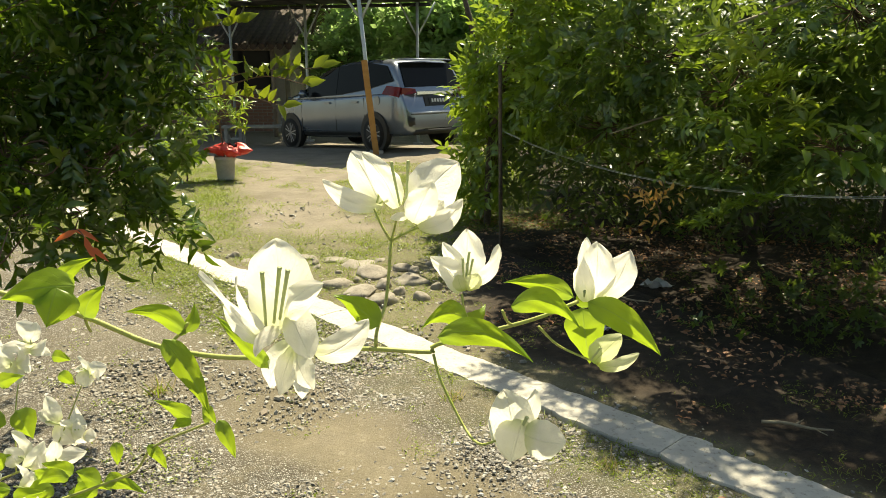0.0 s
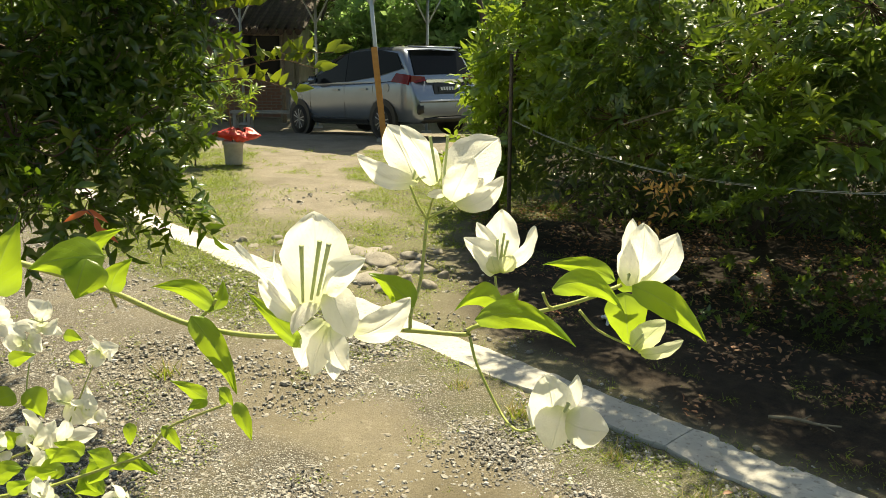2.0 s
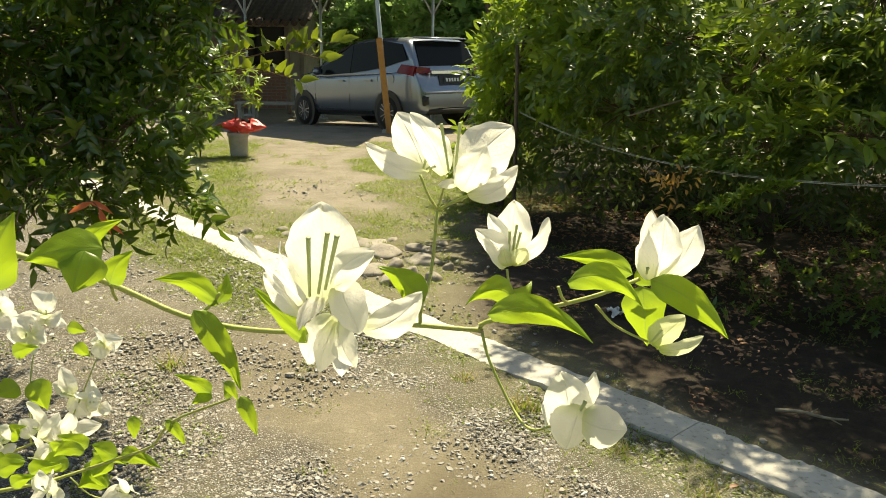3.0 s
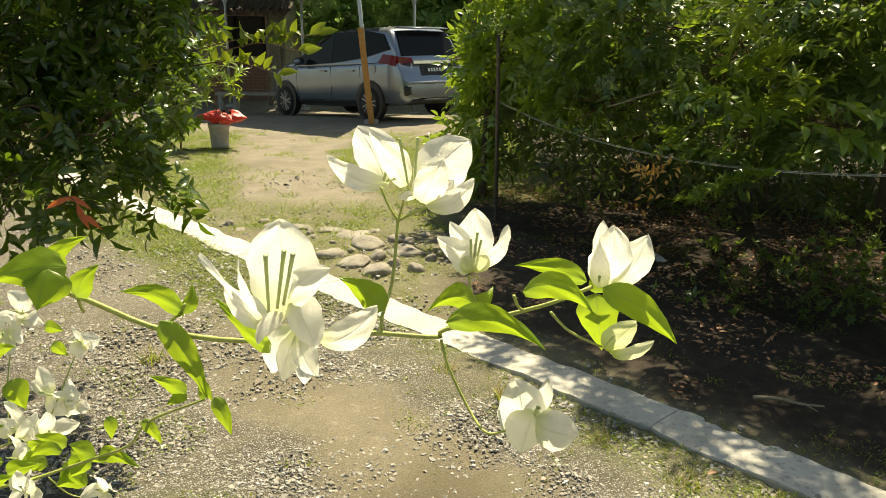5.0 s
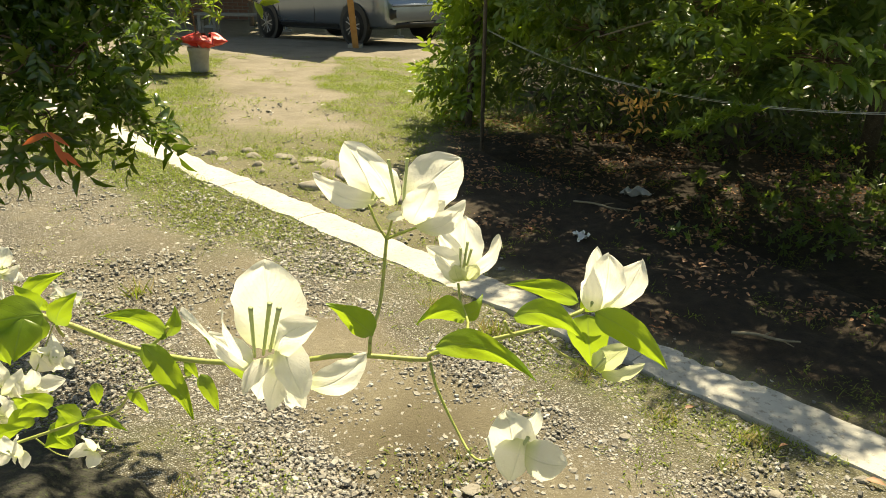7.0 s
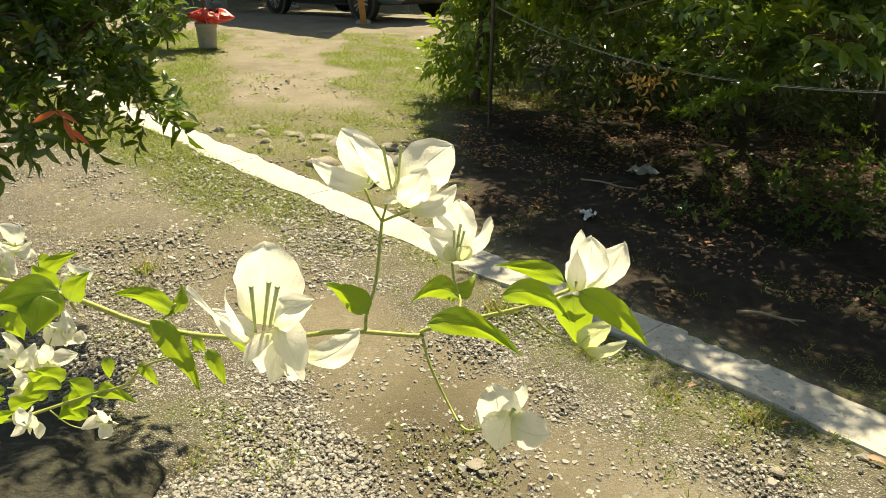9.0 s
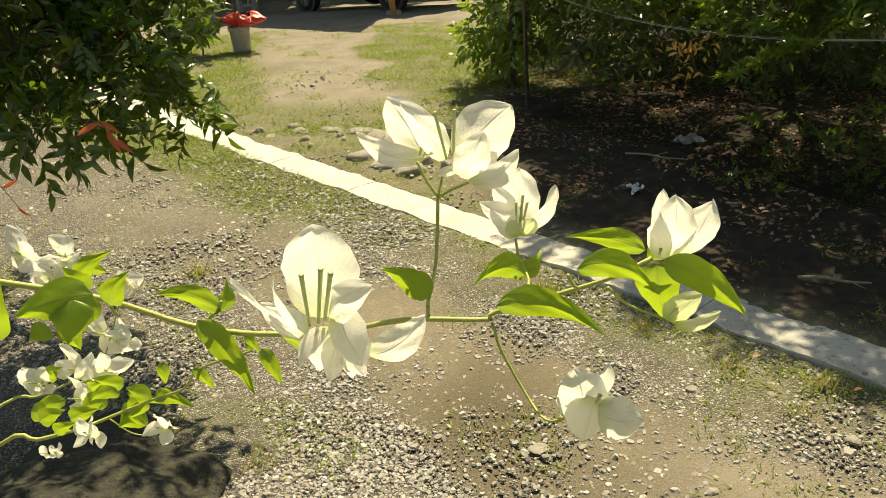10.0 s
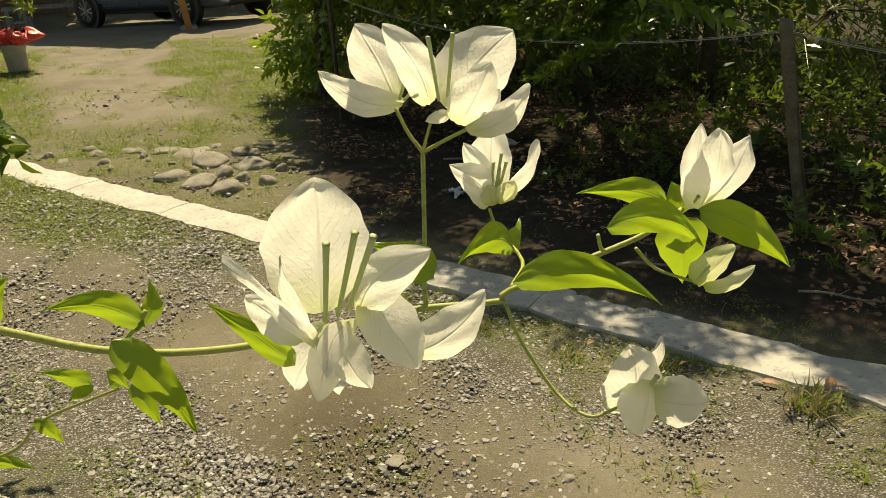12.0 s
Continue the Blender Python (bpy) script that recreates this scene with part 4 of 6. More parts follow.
# fruit trees behind the net
build_plant("tree", "leafy fruit tree with drooping dark green feathered leaves", "tree", (2.6, 6.4, 0),
            [([(2.6, 6.4, 0), (2.55, 6.35, 0.9), (2.6, 6.2, 1.8), (2.4, 6.0, 3.2)], [0.09, 0.075, 0.06, 0.03]),
             ([(2.58, 6.3, 1.1), (2.0, 5.7, 1.7), (1.5, 5.2, 2.0)], [0.045, 0.03, 0.012]),
             ([(2.58, 6.3, 1.3), (3.1, 5.6, 1.9), (3.3, 4.9, 2.2)], [0.045, 0.03, 0.012]),
             ([(2.58, 6.2, 1.5), (2.3, 5.2, 2.2), (2.1, 4.5, 2.5)], [0.045, 0.03, 0.012])],
            [((2.2, 5.4, 1.5), (1.15, 0.7, 0.55), 1050), ((1.45, 5.35, 1.55), (0.75, 0.55, 0.5), 1150), ((3.1, 4.8, 1.55), (1.0, 0.6, 0.54), 780), ((1.7, 4.7, 1.35), (0.42, 0.28, 0.42), 130), ((2.2, 4.3, 1.05), (0.5, 0.2, 0.12), 120), ((1.75, 4.6, 0.9), (0.3, 0.2, 0.10), 60), ((2.7, 6.7, 1.6), (1.5, 0.6, 0.9), 500), ((1.2, 5.7, 1.05), (0.55, 0.45, 0.35), 280),
             ((2.35, 4.6, 1.8), (0.5, 0.35, 0.3), 200), ((2.9, 4.2, 1.75), (0.6, 0.35, 0.3), 200)],
            PIN_FINE, M["tree_leaf"], 0.20, 12, 0.5, gaps=0.09, tumble=0.8, long_from=2.65,
            # sprays in lighter leaf colours stand in for sunlit patches of the crown
            extra=[("spray", M["light_leaf"], PIN_LONG, [(1.22 + 0.075 * (i % 10) + 0.03 * math.sin(5 * i), 4.5 - 0.3 * math.sin(1.7 * i) ** 2, 0.82 + 0.05 * (i * 7 % 19)) for i in range(40)], 0.22, "light green leafy spray"),
                   ("young_spray", M["lit_leaf"], CLUSTER_L, [(1.42 + 0.56 * (i * 0.618 % 1), 4.22 - 0.2 * math.sin(2.3 * i) ** 2, 1.2 + 0.46 * (i * 0.381 % 1) + 0.1 * math.sin(i)) for i in range(30)], 0.12, "yellowish green spray, coloured as if sunlit"),
                   ("hanging_spray", M["light_leaf"], CLUSTER_L, [(1.38 + 0.32 * (i * 0.618 % 1), 4.32 - 0.42 * (i * 0.618 % 1) + 0.06 * math.sin(3 * i), 0.84 - 0.26 * (i * 0.381 % 1) ** 1.4) for i in range(56)], 0.06, "light green leaves hanging over the cord")],
            limb_extra=[([(2.2, 4.75, 1.92), (1.75, 4.48, 1.77), (1.40, 4.42, 1.66)], [0.011, 0.009, 0.005]), ([(2.0, 5.2, 1.15), (1.5, 4.95, 1.2), (1.05, 4.9, 1.08)], [0.012, 0.009, 0.004])],
            fronds=[(1.68, 3.78, 1.12), (1.80, 3.64, 1.10), (1.74, 3.7, 1.24), (1.92, 3.6, 1.2), (1.5, 4.3, 1.2), (1.3, 4.5, 1.35)])
# added tree: unseen high crown masses that cast dappled shade on kerb and soil
build_plant("tree", "added tree, its crown unseen above the view to shade the kerb", "tree", (3.5, 5.9, 0),
            [([(3.5, 5.9, 0), (3.45, 5.8, 1.6), (3.2, 5.6, 3.0), (2.9, 5.3, 3.8)], [0.07, 0.06, 0.045, 0.02]), ([(3.2, 5.6, 3.0), (2.4, 5.4, 3.4), (1.4, 5.6, 3.5)], [0.035, 0.025, 0.01]), ([(3.2, 5.6, 3.0), (2.8, 4.4, 3.4), (2.9, 3.5, 3.5), (3.5, 2.8, 3.5)], [0.035, 0.028, 0.02, 0.008])],
            [(kerb_side(4.66, s, 3.5), (0.42, 0.42, 0.2), 340) for s in (-0.9, -0.4, 0.1, 0.6, 1.1, 1.6, 2.1, 2.6, 3.1)] + [((1.3, 6.1, 3.4), (0.42, 0.4, 0.2), 260), ((2.65, 5.65, 3.5), (0.4, 0.4, 0.2), 120)],
            PIN_FAR, M["tree_leaf"], 0.27, 19, 0.3, gaps=0.06)
build_plant("tree", "slender tree with lighter green pointed leaves beside the grass", "tree", (0.42, 7.25, 0),
            [([(0.42, 7.25, 0), (0.44, 7.2, 0.8), (0.58, 7.0, 1.6), (0.6, 6.9, 2.8)], [0.035, 0.03, 0.024, 0.012]),
             ([(0.45, 7.2, 0.9), (0.38, 7.3, 1.2), (0.3, 7.4, 1.35)], [0.015, 0.01, 0.004]),
             ([(0.5, 7.1, 1.1), (0.9, 6.6, 1.6), (1.2, 6.3, 1.9)], [0.015, 0.01, 0.004])],
            [((0.7, 7.1, 1.5), (0.42, 0.5, 0.5), 330), ((0.42, 7.5, 1.15), (0.24, 0.4, 0.36), 150), ((1.0, 6.7, 2.1), (0.6, 0.5, 0.6), 330), ((1.15, 6.3, 1.45), (0.55, 0.5, 0.55), 330), ((0.5, 7.3, 0.75), (0.33, 0.4, 0.4), 170), ((0.3, 7.6, 0.42), (0.28, 0.35, 0.28), 110), ((1.1, 7.0, 2.9), (0.8, 0.7, 0.4), 260)],
            PIN, M["light_leaf"], 0.25, 13, 0.35, tumble=0.7)
build_plant("tree", "dark thicket of garden trees behind the netting", "tree", (4.2, 9.5, 0),
            [([(4.2, 9.5, 0), (4.2, 9.4, 2), (4.0, 9.3, 4)], [0.12, 0.1, 0.04]), ([(4.2, 9.4, 1.5), (3.0, 9.2, 2.4), (2.0, 9.0, 3.0)], [0.06, 0.04, 0.02])],
            [((2.2, 9.6, 2.2), (1.6, 1.0, 1.6), 900), ((4.5, 8.8, 2.2), (1.8, 1.2, 1.8), 1100), ((2.0, 9.0, 0.8), (1.3, 0.8, 0.7), 420), ((4.2, 7.9, 1.1), (1.5, 0.8, 0.8), 420), ((2.6, 7.8, 0.9), (1.0, 0.5, 0.7), 300), ((3.3, 6.6, 0.6), (1.1, 0.4, 0.6), 260), ((1.8, 7.1, 0.6), (0.8, 0.4, 0.6), 240), ((4.4, 5.6, 0.7), (0.9, 0.5, 0.7), 220), ((5.3, 4.5, 1.0), (0.9, 0.6, 0.6), 260), ((6.6, 6.0, 1.0), (1.2, 0.8, 1.0), 300), ((6.2, 7.4, 2.2), (1.6, 1.6, 2.0), 1000), ((3.2, 9.0, 4.2), (2.2, 1.6, 1.2), 900), ((6.0, 5.2, 1.5), (1.2, 1.2, 1.4), 500)],
            PIN_FAR, M["tree_leaf"], 0.33, 14, 0.45)
build_plant("tree", "broad-leaved trees behind the carport, leaves tinted pale as if hazy and sunlit", "tree", (-0.5, 23.0, -0.4),
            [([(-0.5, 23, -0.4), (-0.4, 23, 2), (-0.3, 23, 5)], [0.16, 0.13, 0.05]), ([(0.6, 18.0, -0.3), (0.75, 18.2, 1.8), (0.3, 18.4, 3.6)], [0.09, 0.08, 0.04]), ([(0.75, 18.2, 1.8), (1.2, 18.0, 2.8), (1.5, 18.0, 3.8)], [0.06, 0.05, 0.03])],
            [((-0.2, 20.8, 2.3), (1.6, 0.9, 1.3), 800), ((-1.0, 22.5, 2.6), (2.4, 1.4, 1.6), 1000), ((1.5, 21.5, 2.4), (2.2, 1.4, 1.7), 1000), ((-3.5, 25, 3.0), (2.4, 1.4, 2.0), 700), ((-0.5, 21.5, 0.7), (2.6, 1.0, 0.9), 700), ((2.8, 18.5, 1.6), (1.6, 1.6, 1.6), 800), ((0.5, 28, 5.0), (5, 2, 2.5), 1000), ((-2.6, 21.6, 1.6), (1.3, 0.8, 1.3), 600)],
            CLUSTER_FAR, M["hazy_far_leaf"], 0.27, 15, 0.2)
build_plant("tree", "shade trees behind the small tiled house", "tree", (-6.5, 25.0, -0.4),
            [([(-6.5, 25, -0.4), (-6.4, 25, 3), (-6.2, 25, 6)], [0.2, 0.15, 0.06]), ([(-4.0, 23, -0.4), (-3.8, 23, 2), (-3.3, 23, 4)], [0.07, 0.06, 0.03])],
            # the last, wide mass is unseen and added to keep sun off the house roof
            [((-6.5, 25, 4.0), (3.0, 2.0, 2.2), 900), ((-9.5, 23, 3.0), (3.0, 2.0, 3.0), 900), ((-5.0, 26, 2.0), (3.0, 1.5, 2.0), 700), ((-5.5, 22.3, 5.2), (3.4, 2.2, 0.8), 1800)],
            CLUSTER_FAR, M["tree_leaf"], 0.32, 16, 0.2)

# ---- fence with netting ----
FENCE = [(0.48, 6.25), (2.41, 3.12), (3.82, 0.8)]


def build_fence():
    root = thing("fence", "low garden fence of black shade netting on weathered wooden stakes", "fence", (*FENCE[0], 0))
    inv = np.array([*FENCE[0], 0])
    tops = [1.5, 1.03, 1.05]
    wires = [0.98, 0.98, 0.95]
    for (x, y), top, rad in zip(FENCE, tops, (0.017, 0.033, 0.036)):
        lean = np.array([-0.03, 0.01, 0]) if top > 1.2 else np.array([-0.27, 0.0, 0])
        p = np.array([x, y, -0.05]) - inv
        tube("stake", [p, p + lean * 0.5 + [0, 0, top * 0.5], p + lean + [0, 0, top + 0.05]], [rad, rad * 0.95, rad * 0.9], M["bark"] if top > 1.2 else M["post_wood"], root, 9, "weathered round wooden stake")
    for i in range(2):
        a, b = np.array(FENCE[i]), np.array(FENCE[i + 1])
        n, m = 41, 9
        u, v = np.meshgrid(np.linspace(0, 1, n), np.linspace(0, 1, m), indexing="ij")
        sag = 4 * u * (1 - u)
        za, zb = wires[i], wires[i + 1]
        top = za + (zb - za) * u - (0.17 if i == 0 else 0.1) * sag
        lat = 0.05 * np.sin(u * 9 + v * 3) * (1 - v) + 0.03 * np.sin(u * 23) * v * (1 - v)
        nx, ny = (b - a)[1] / np.linalg.norm(b - a), -(b - a)[0] / np.linalg.norm(b - a)
        x = a[0] + (b - a)[0] * u + nx * lat
        y = a[1] + (b - a)[1] * u + ny * lat
        z = 0.01 + (top - 0.01) * v
        x = x - 0.26 * v * (u if i == 0 else 1 - 0 * u)
        idx = np.arange(n * m).reshape(n, m)
        f = np.stack([idx[:-1, :-1], idx[1:, :-1], idx[1:, 1:], idx[:-1, 1:]], -1).reshape(-1, 4)
        co = np.column_stack([x.ravel(), y.ravel(), z.ravel()]) - inv
        as_part("netting", fast_mesh("netting", co, f, M["net"]), root, "sagging black shade netting")
        line = np.column_stack([x[::5, -1], y[::5, -1], top[::5, -1]]) - inv
        tube("line", line, [0.0024, 0.0024], M["wire"], root, 5, "pale twisted cord")
        tube("line", line + [0, 0, 0.007], [0.0014, 0.0014], M["wire"], root, 5, "pale twisted cord")


build_fence()


def build_litter():
    rng = np.random.RandomState(21)
    n = 14000
    x, y = rng.uniform(0.2, 4.2, n), rng.uniform(1.6, 8.0, n)
    k = KX * x + KY * y
    patch = np.array([noise.fractal((a * 1.6, b * 1.6, 8.8), 1, 2, 3) for a, b in zip(x, y)])
    keep = (k > KERB_FAR + 0.08) & (patch + 0.45 * np.clip(k - 3.7, -1.2, 0.4) > 0.0)
    x, y = x[keep], y[keep]
    d = rng.normal(size=(len(x), 3)) * [1, 1, 0.2]
    co, f = scatter(leaf_template("oval"), np.column_stack([x, y, np.full(len(x), 0.018)]), frames_from(d, 0.5, rng), 0.016 + 0.034 * rng.rand(len(x)) ** 1.8)
    tagged(new("leaf_litter", fast_mesh("leaf_litter", co, f, M["dry_leaf"])), "fallen brown leaves on the dark soil", "leaf litter", kind="stuff")
    n = 6500
    x, y = rng.uniform(0.4, 4.4, n), rng.uniform(1.8, 7.5, n)
    k = KX * x + KY * y
    patch = np.array([noise.fractal((a * 1.3, b * 1.3, 1.8), 1, 2, 3) for a, b in zip(x, y)])
    keep = (k > KERB_FAR + 0.7) & (patch + 0.25 * np.clip(k - 3.7, -0.6, 0.4) + 0.35 * np.clip(x - 2.0, -1, 0.6) - 0.3 * np.clip(y - 4.2, 0, 1) > 0.0) & (x > 1.1)
    keep &= rng.rand(n) < 0.26 + 0.74 * soft_step(x, 1.95, 2.45)
    x, y, k = x[keep], y[keep], k[keep]
    z = rng.rand(len(x)) ** 1.4 * (np.clip(0.08 + 0.28 * (k - 3.1), 0.04, 0.26) * (0.5 + 0.5 * soft_step(x, 1.9, 2.4)) + 0.2 * soft_step(x, 2.15, 2.5) * (1 - soft_step(y, 3.6, 4.4)))
    d = rng.normal(size=(len(x), 3)) + [0, 0, 0.6]
    co, f = scatter(CLUSTER_FAR, np.column_stack([x, y, z + 0.02]), frames_from(d, 0.6, rng), 0.02 + 0.05 * rng.rand(len(x)) ** 2)
    pick = rng.rand(len(x)) < 0.06
    d = rng.normal(size=(pick.sum(), 3)) * [0.6, 0.6, 0.1] + [0, 0, 0.7]
    co2, f2 = scatter(PIN_FAR, np.column_stack([x, y, z])[pick], frames_from(d, 0.6, rng), rng.uniform(0.08, 0.2, pick.sum()))
    co, f = merge([(co, f), (co2, f2)])
    tagged(new("undergrowth", fast_mesh("undergrowth", co, f, M["weed_leaf"])), "low green weeds growing in shade behind the net", "weeds", kind="stuff")


build_litter()

# small bush beside the planter
build_plant("bush", "low light green bush growing beside the cement planter", "bush", (-3.35, 10.0, 0),
            [([(-3.35, 10.0, 0), (-3.33, 10.0, 0.2), (-3.3, 9.98, 0.4)], [0.012, 0.009, 0.004])],
            [((-3.35, 10.0, 0.38), (0.3, 0.25, 0.25), 130), ((-3.6, 10.1, 0.3), (0.25, 0.25, 0.22), 80)], CLUSTER_FAR, M["light_leaf"], 0.09, 44, 0.0)

# ---- carport, car and house ----
def build_carport():
    root = thing("carport", "open carport of galvanised posts under a dark sheet roof", "carport", (-1.15, 13.27, 0))
    o = Vector((-1.15, 13.27, 0))
    z = 2.96
    nr, fr, fl_, nl = Vector((-1.0, 12.95, z)), Vector((-0.25, 19.4, z)), Vector((-5.6, 21.0, z)), Vector((-6.0, 16.4, z))
    bm = bmesh.new()
    lo = [bm.verts.new(p - o) for p in (nr, fr, fl_, nl)]
    hi = [bm.verts.new(p - o + Vector((0, 0, 0.05))) for p in (nr, fr, fl_, nl)]
    bm.faces.new(lo[::-1])
    bm.faces.new(hi)
    for i in range(4):
        bm.faces.new((lo[i], lo[(i + 1) % 4], hi[(i + 1) % 4], hi[i]))
    part("roof", bm, M["roof_sheet"], root, "dark corrugated sheet roof")
    for i in range(9):
        u = (i + 0.5) / 9
        a, b = nr.lerp(nl, u) - o - Vector((0, 0, 0.03)), fr.lerp(fl_, u) - o - Vector((0, 0, 0.03))
        tube("batten", [a, b], [0.016, 0.016], M["dark_trim"], root, 4)
    for u in (0.05, 0.5, 0.95):
        a, b = nr.lerp(fr, u) - o - Vector((0, 0, 0.09)), nl.lerp(fl_, u) - o - Vector((0, 0, 0.09))
        tube("beam", [a, b], [0.04, 0.04], M["dark_trim"], root, 4)
    for p in ((-1.15, 13.27), (-0.6, 18.9), (-5.4, 20.3), (-5.6, 16.6), (-3.4, 19.8)):
        base = Vector((p[0], p[1], float(ground_z(p[0], p[1])))) - o
        lean = Vector((-0.27, 0.0, 0)) if p[1] < 14 else Vector((0, 0, 0))
        top = base + lean + Vector((0, 0, z - 0.05 - base.z))
        tube("post", [base, top], [0.034, 0.034], M["steel"], root, 8, "galvanised steel post")
        bm = box_bm((0.24, 0.24, 0.06), base + Vector((0, 0, 0.02)), bevel=0.01)
        part("footing", bm, M["cement"], root, "low concrete footing")
        knee = base.lerp(top, 0.76)
        for dx, dy in ((-0.42, 0.05), (0.42, -0.05)):
            tube("brace", [knee, top + Vector((dx, dy, 0))], [0.024, 0.024], M["steel"], root, 6, "slanting galvanised brace")


build_carport()
prop_root = thing("wooden_prop", "orange-brown wooden plank leaning against the carport post", "plank", (-1.06, 13.12, 0))
bm = box_bm((0.10, 0.035, 1.58), (-0.16, 0.02, 0.78), (0, -6.2, 0), 0.006)
part("plank", bm, M["orange_wood"], prop_root)


def loft(stations, half):
    """A closed body through cross-sections given as left halves from the bottom up."""
    co, f = [], []
    m = 2 * half(stations[0]).shape[0]
    for s in stations:
        h = half(s)
        co.append(np.vstack([h, (h * [1, -1, 1])[::-1]]))
    n = len(co)
    co = np.vstack(co)
    idx = np.arange(n * m).reshape(n, m)
    f = np.stack([idx[:-1], idx[1:], np.roll(idx[1:], -1, 1), np.roll(idx[:-1], -1, 1)], -1).reshape(-1, 4)
    caps = []
    for r, flip in ((0, False), (n - 1, True)):
        for a in range(m // 2 - 1):
            q = (idx[r, a], idx[r, a + 1], idx[r, m - 2 - a], idx[r, m - 1 - a])
            caps.append(q[::-1] if flip else q)
    return co, np.vstack([f, caps])


def panel(name, pts, material, parent, thick=0.012, label=""):
    """A slightly thick flat or bent panel on a body, from its corners in order."""
    bm = bmesh.new()
    p = [Vector(q) for q in pts]
    n = (p[1] - p[0]).cross(p[2] - p[0]).normalized()
    c = sum(p, Vector()) / len(p)
    a = [bm.verts.new(q + n * thick) for q in p]
    b = [bm.verts.new(q - n * thick) for q in p]
    bm.faces.new(a)
    bm.faces.new(b[::-1])
    for i in range(len(p)):
        j = (i + 1) % len(p)
        bm.faces.new((a[i], b[i], b[j], a[j]))
    bmesh.ops.recalc_face_normals(bm, faces=bm.faces)
    return part(name, bm, material, parent, label)


def build_car(rear_left, front_left):
    """A silver people carrier: x forward, y to its left, z up, from the ground under the rear axle."""
    rl, fl_ = Vector(rear_left), Vector(front_left)
    fwd = (fl_ - rl).normalized()
    up = Vector((0, 0, 1))
    left = up.cross(fwd).normalized()
    up = fwd.cross(left)
    mid = rl - left * 0.74
    root = thing("car", "silver family van parked under the carport, seen from behind", "car")
    root.matrix_world = Matrix((( fwd.x, left.x, up.x, mid.x), (fwd.y, left.y, up.y, mid.y), (fwd.z, left.z, up.z, mid.z), (0, 0, 0, 1)))

    def low(s):
        x, zb, zt, w = s
        return np.array([(x, 0.02, zb), (x, w * 0.86, zb), (x, w * 0.95, zb + 0.07), (x, w * 0.985, zb + (zt - zb) * 0.35), (x, w, zb + (zt - zb) * 0.6), (x, w * 0.99, zt - 0.06), (x, w * 0.98, zt - 0.015), (x, w * 0.955, zt), (x, 0.02, zt + 0.012)])

    lows = [(-0.80, 0.38, 0.66, 0.66), (-0.775, 0.32, 0.70, 0.74), (-0.70, 0.28, 0.97, 0.79), (-0.55, 0.26, 1.0, 0.82), (-0.2, 0.25, 0.99, 0.842), (0.4, 0.23, 0.97, 0.845), (1.2, 0.22, 0.955, 0.845), (2.0, 0.22, 0.945, 0.845), (2.5, 0.23, 0.94, 0.842), (2.9, 0.25, 0.91, 0.825), (3.14, 0.27, 0.82, 0.77), (3.28, 0.3, 0.72, 0.69), (3.34, 0.36, 0.6, 0.58)]
    co, f = loft(lows, low)
    body = as_part("body", fast_mesh("body", co, f, M["paint"]), root, "silver painted body")

    def cab(s):
        x, zt, wb, wt = s
        return np.array([(x, 0.02, 0.93), (x, wb, 0.93), (x, wb + (wt - wb) * 0.12, 1.0), (x, wb + (wt - wb) * 0.55, 1.0 + (zt - 1.0) * 0.55), (x, wt + 0.05, zt - 0.07), (x, wt + 0.01, zt - 0.02), (x, wt - 0.07, zt), (x, 0.02, zt + 0.02)])

    cabs = [(-0.70, 1.02, 0.74, 0.71), (-0.62, 1.16, 0.775, 0.69), (-0.50, 1.38, 0.795, 0.665), (-0.43, 1.48, 0.805, 0.65), (-0.32, 1.545, 0.81, 0.64), (0.2, 1.59, 0.815, 0.645), (0.9, 1.58, 0.82, 0.65), (1.4, 1.515, 0.82, 0.645), (1.75, 1.42, 0.815, 0.63), (2.1, 1.27, 0.81, 0.62), (2.5, 1.09, 0.79, 0.64), (2.85, 0.96, 0.75, 0.69)]
    co, f = loft(cabs, cab)
    as_part("cabin", fast_mesh("cabin", co, f, M["paint"]), root, "silver roof and pillars")
    for sgn in (1, -1):
        def at(x, h):
            xs = [c[0] for c in cabs]
            zt, wb, wt = (np.interp(x, xs, [c[i] for c in cabs]) for i in (1, 2, 3))
            t = np.clip((h - 0.93) / max(zt - 0.93, 0.05), 0, 1)
            return (x, sgn * (wb + (wt + 0.04 - wb) * t + 0.006), h)

        for pts in ([(-0.46, 1.20), (-0.28, 1.46), (0.22, 1.535), (0.25, 1.07)], [(0.258, 1.07), (0.232, 1.535), (1.085, 1.515), (1.10, 1.0)], [(1.112, 1.0), (1.10, 1.514), (1.45, 1.45), (2.0, 1.24), (2.42, 0.96)]):
            panel("side_window", [at(*p) for p in pts][:: sgn], M["tinted_glass"], root, 0.006, "dark tinted side window")
        panel("sill_trim", [(0.45, sgn * 0.815, 0.27), (2.2, sgn * 0.815, 0.27), (2.2, sgn * 0.845, 0.33), (0.45, sgn * 0.845, 0.33)], M["dark_trim"], root, 0.008)
        for x in (0.26, 1.12, 2.25):
            panel("door_seam", [(x, sgn * 0.843, 0.35), (x + 0.007, sgn * 0.843, 0.35), (x + 0.007, sgn * 0.836, 0.93), (x, sgn * 0.836, 0.93)], M["dark_trim"], root, 0.004)
        for x in (0.42, 1.26):
            part("door_handle", box_bm((0.2, 0.03, 0.035), (x + 0.1, sgn * 0.855, 0.86), bevel=0.008), M["paint"], root)
        mirror = part("mirror", box_bm((0.1, 0.2, 0.14), (2.0, sgn * 0.93, 1.05), bevel=0.03), M["paint"], root, "silver door mirror", True)
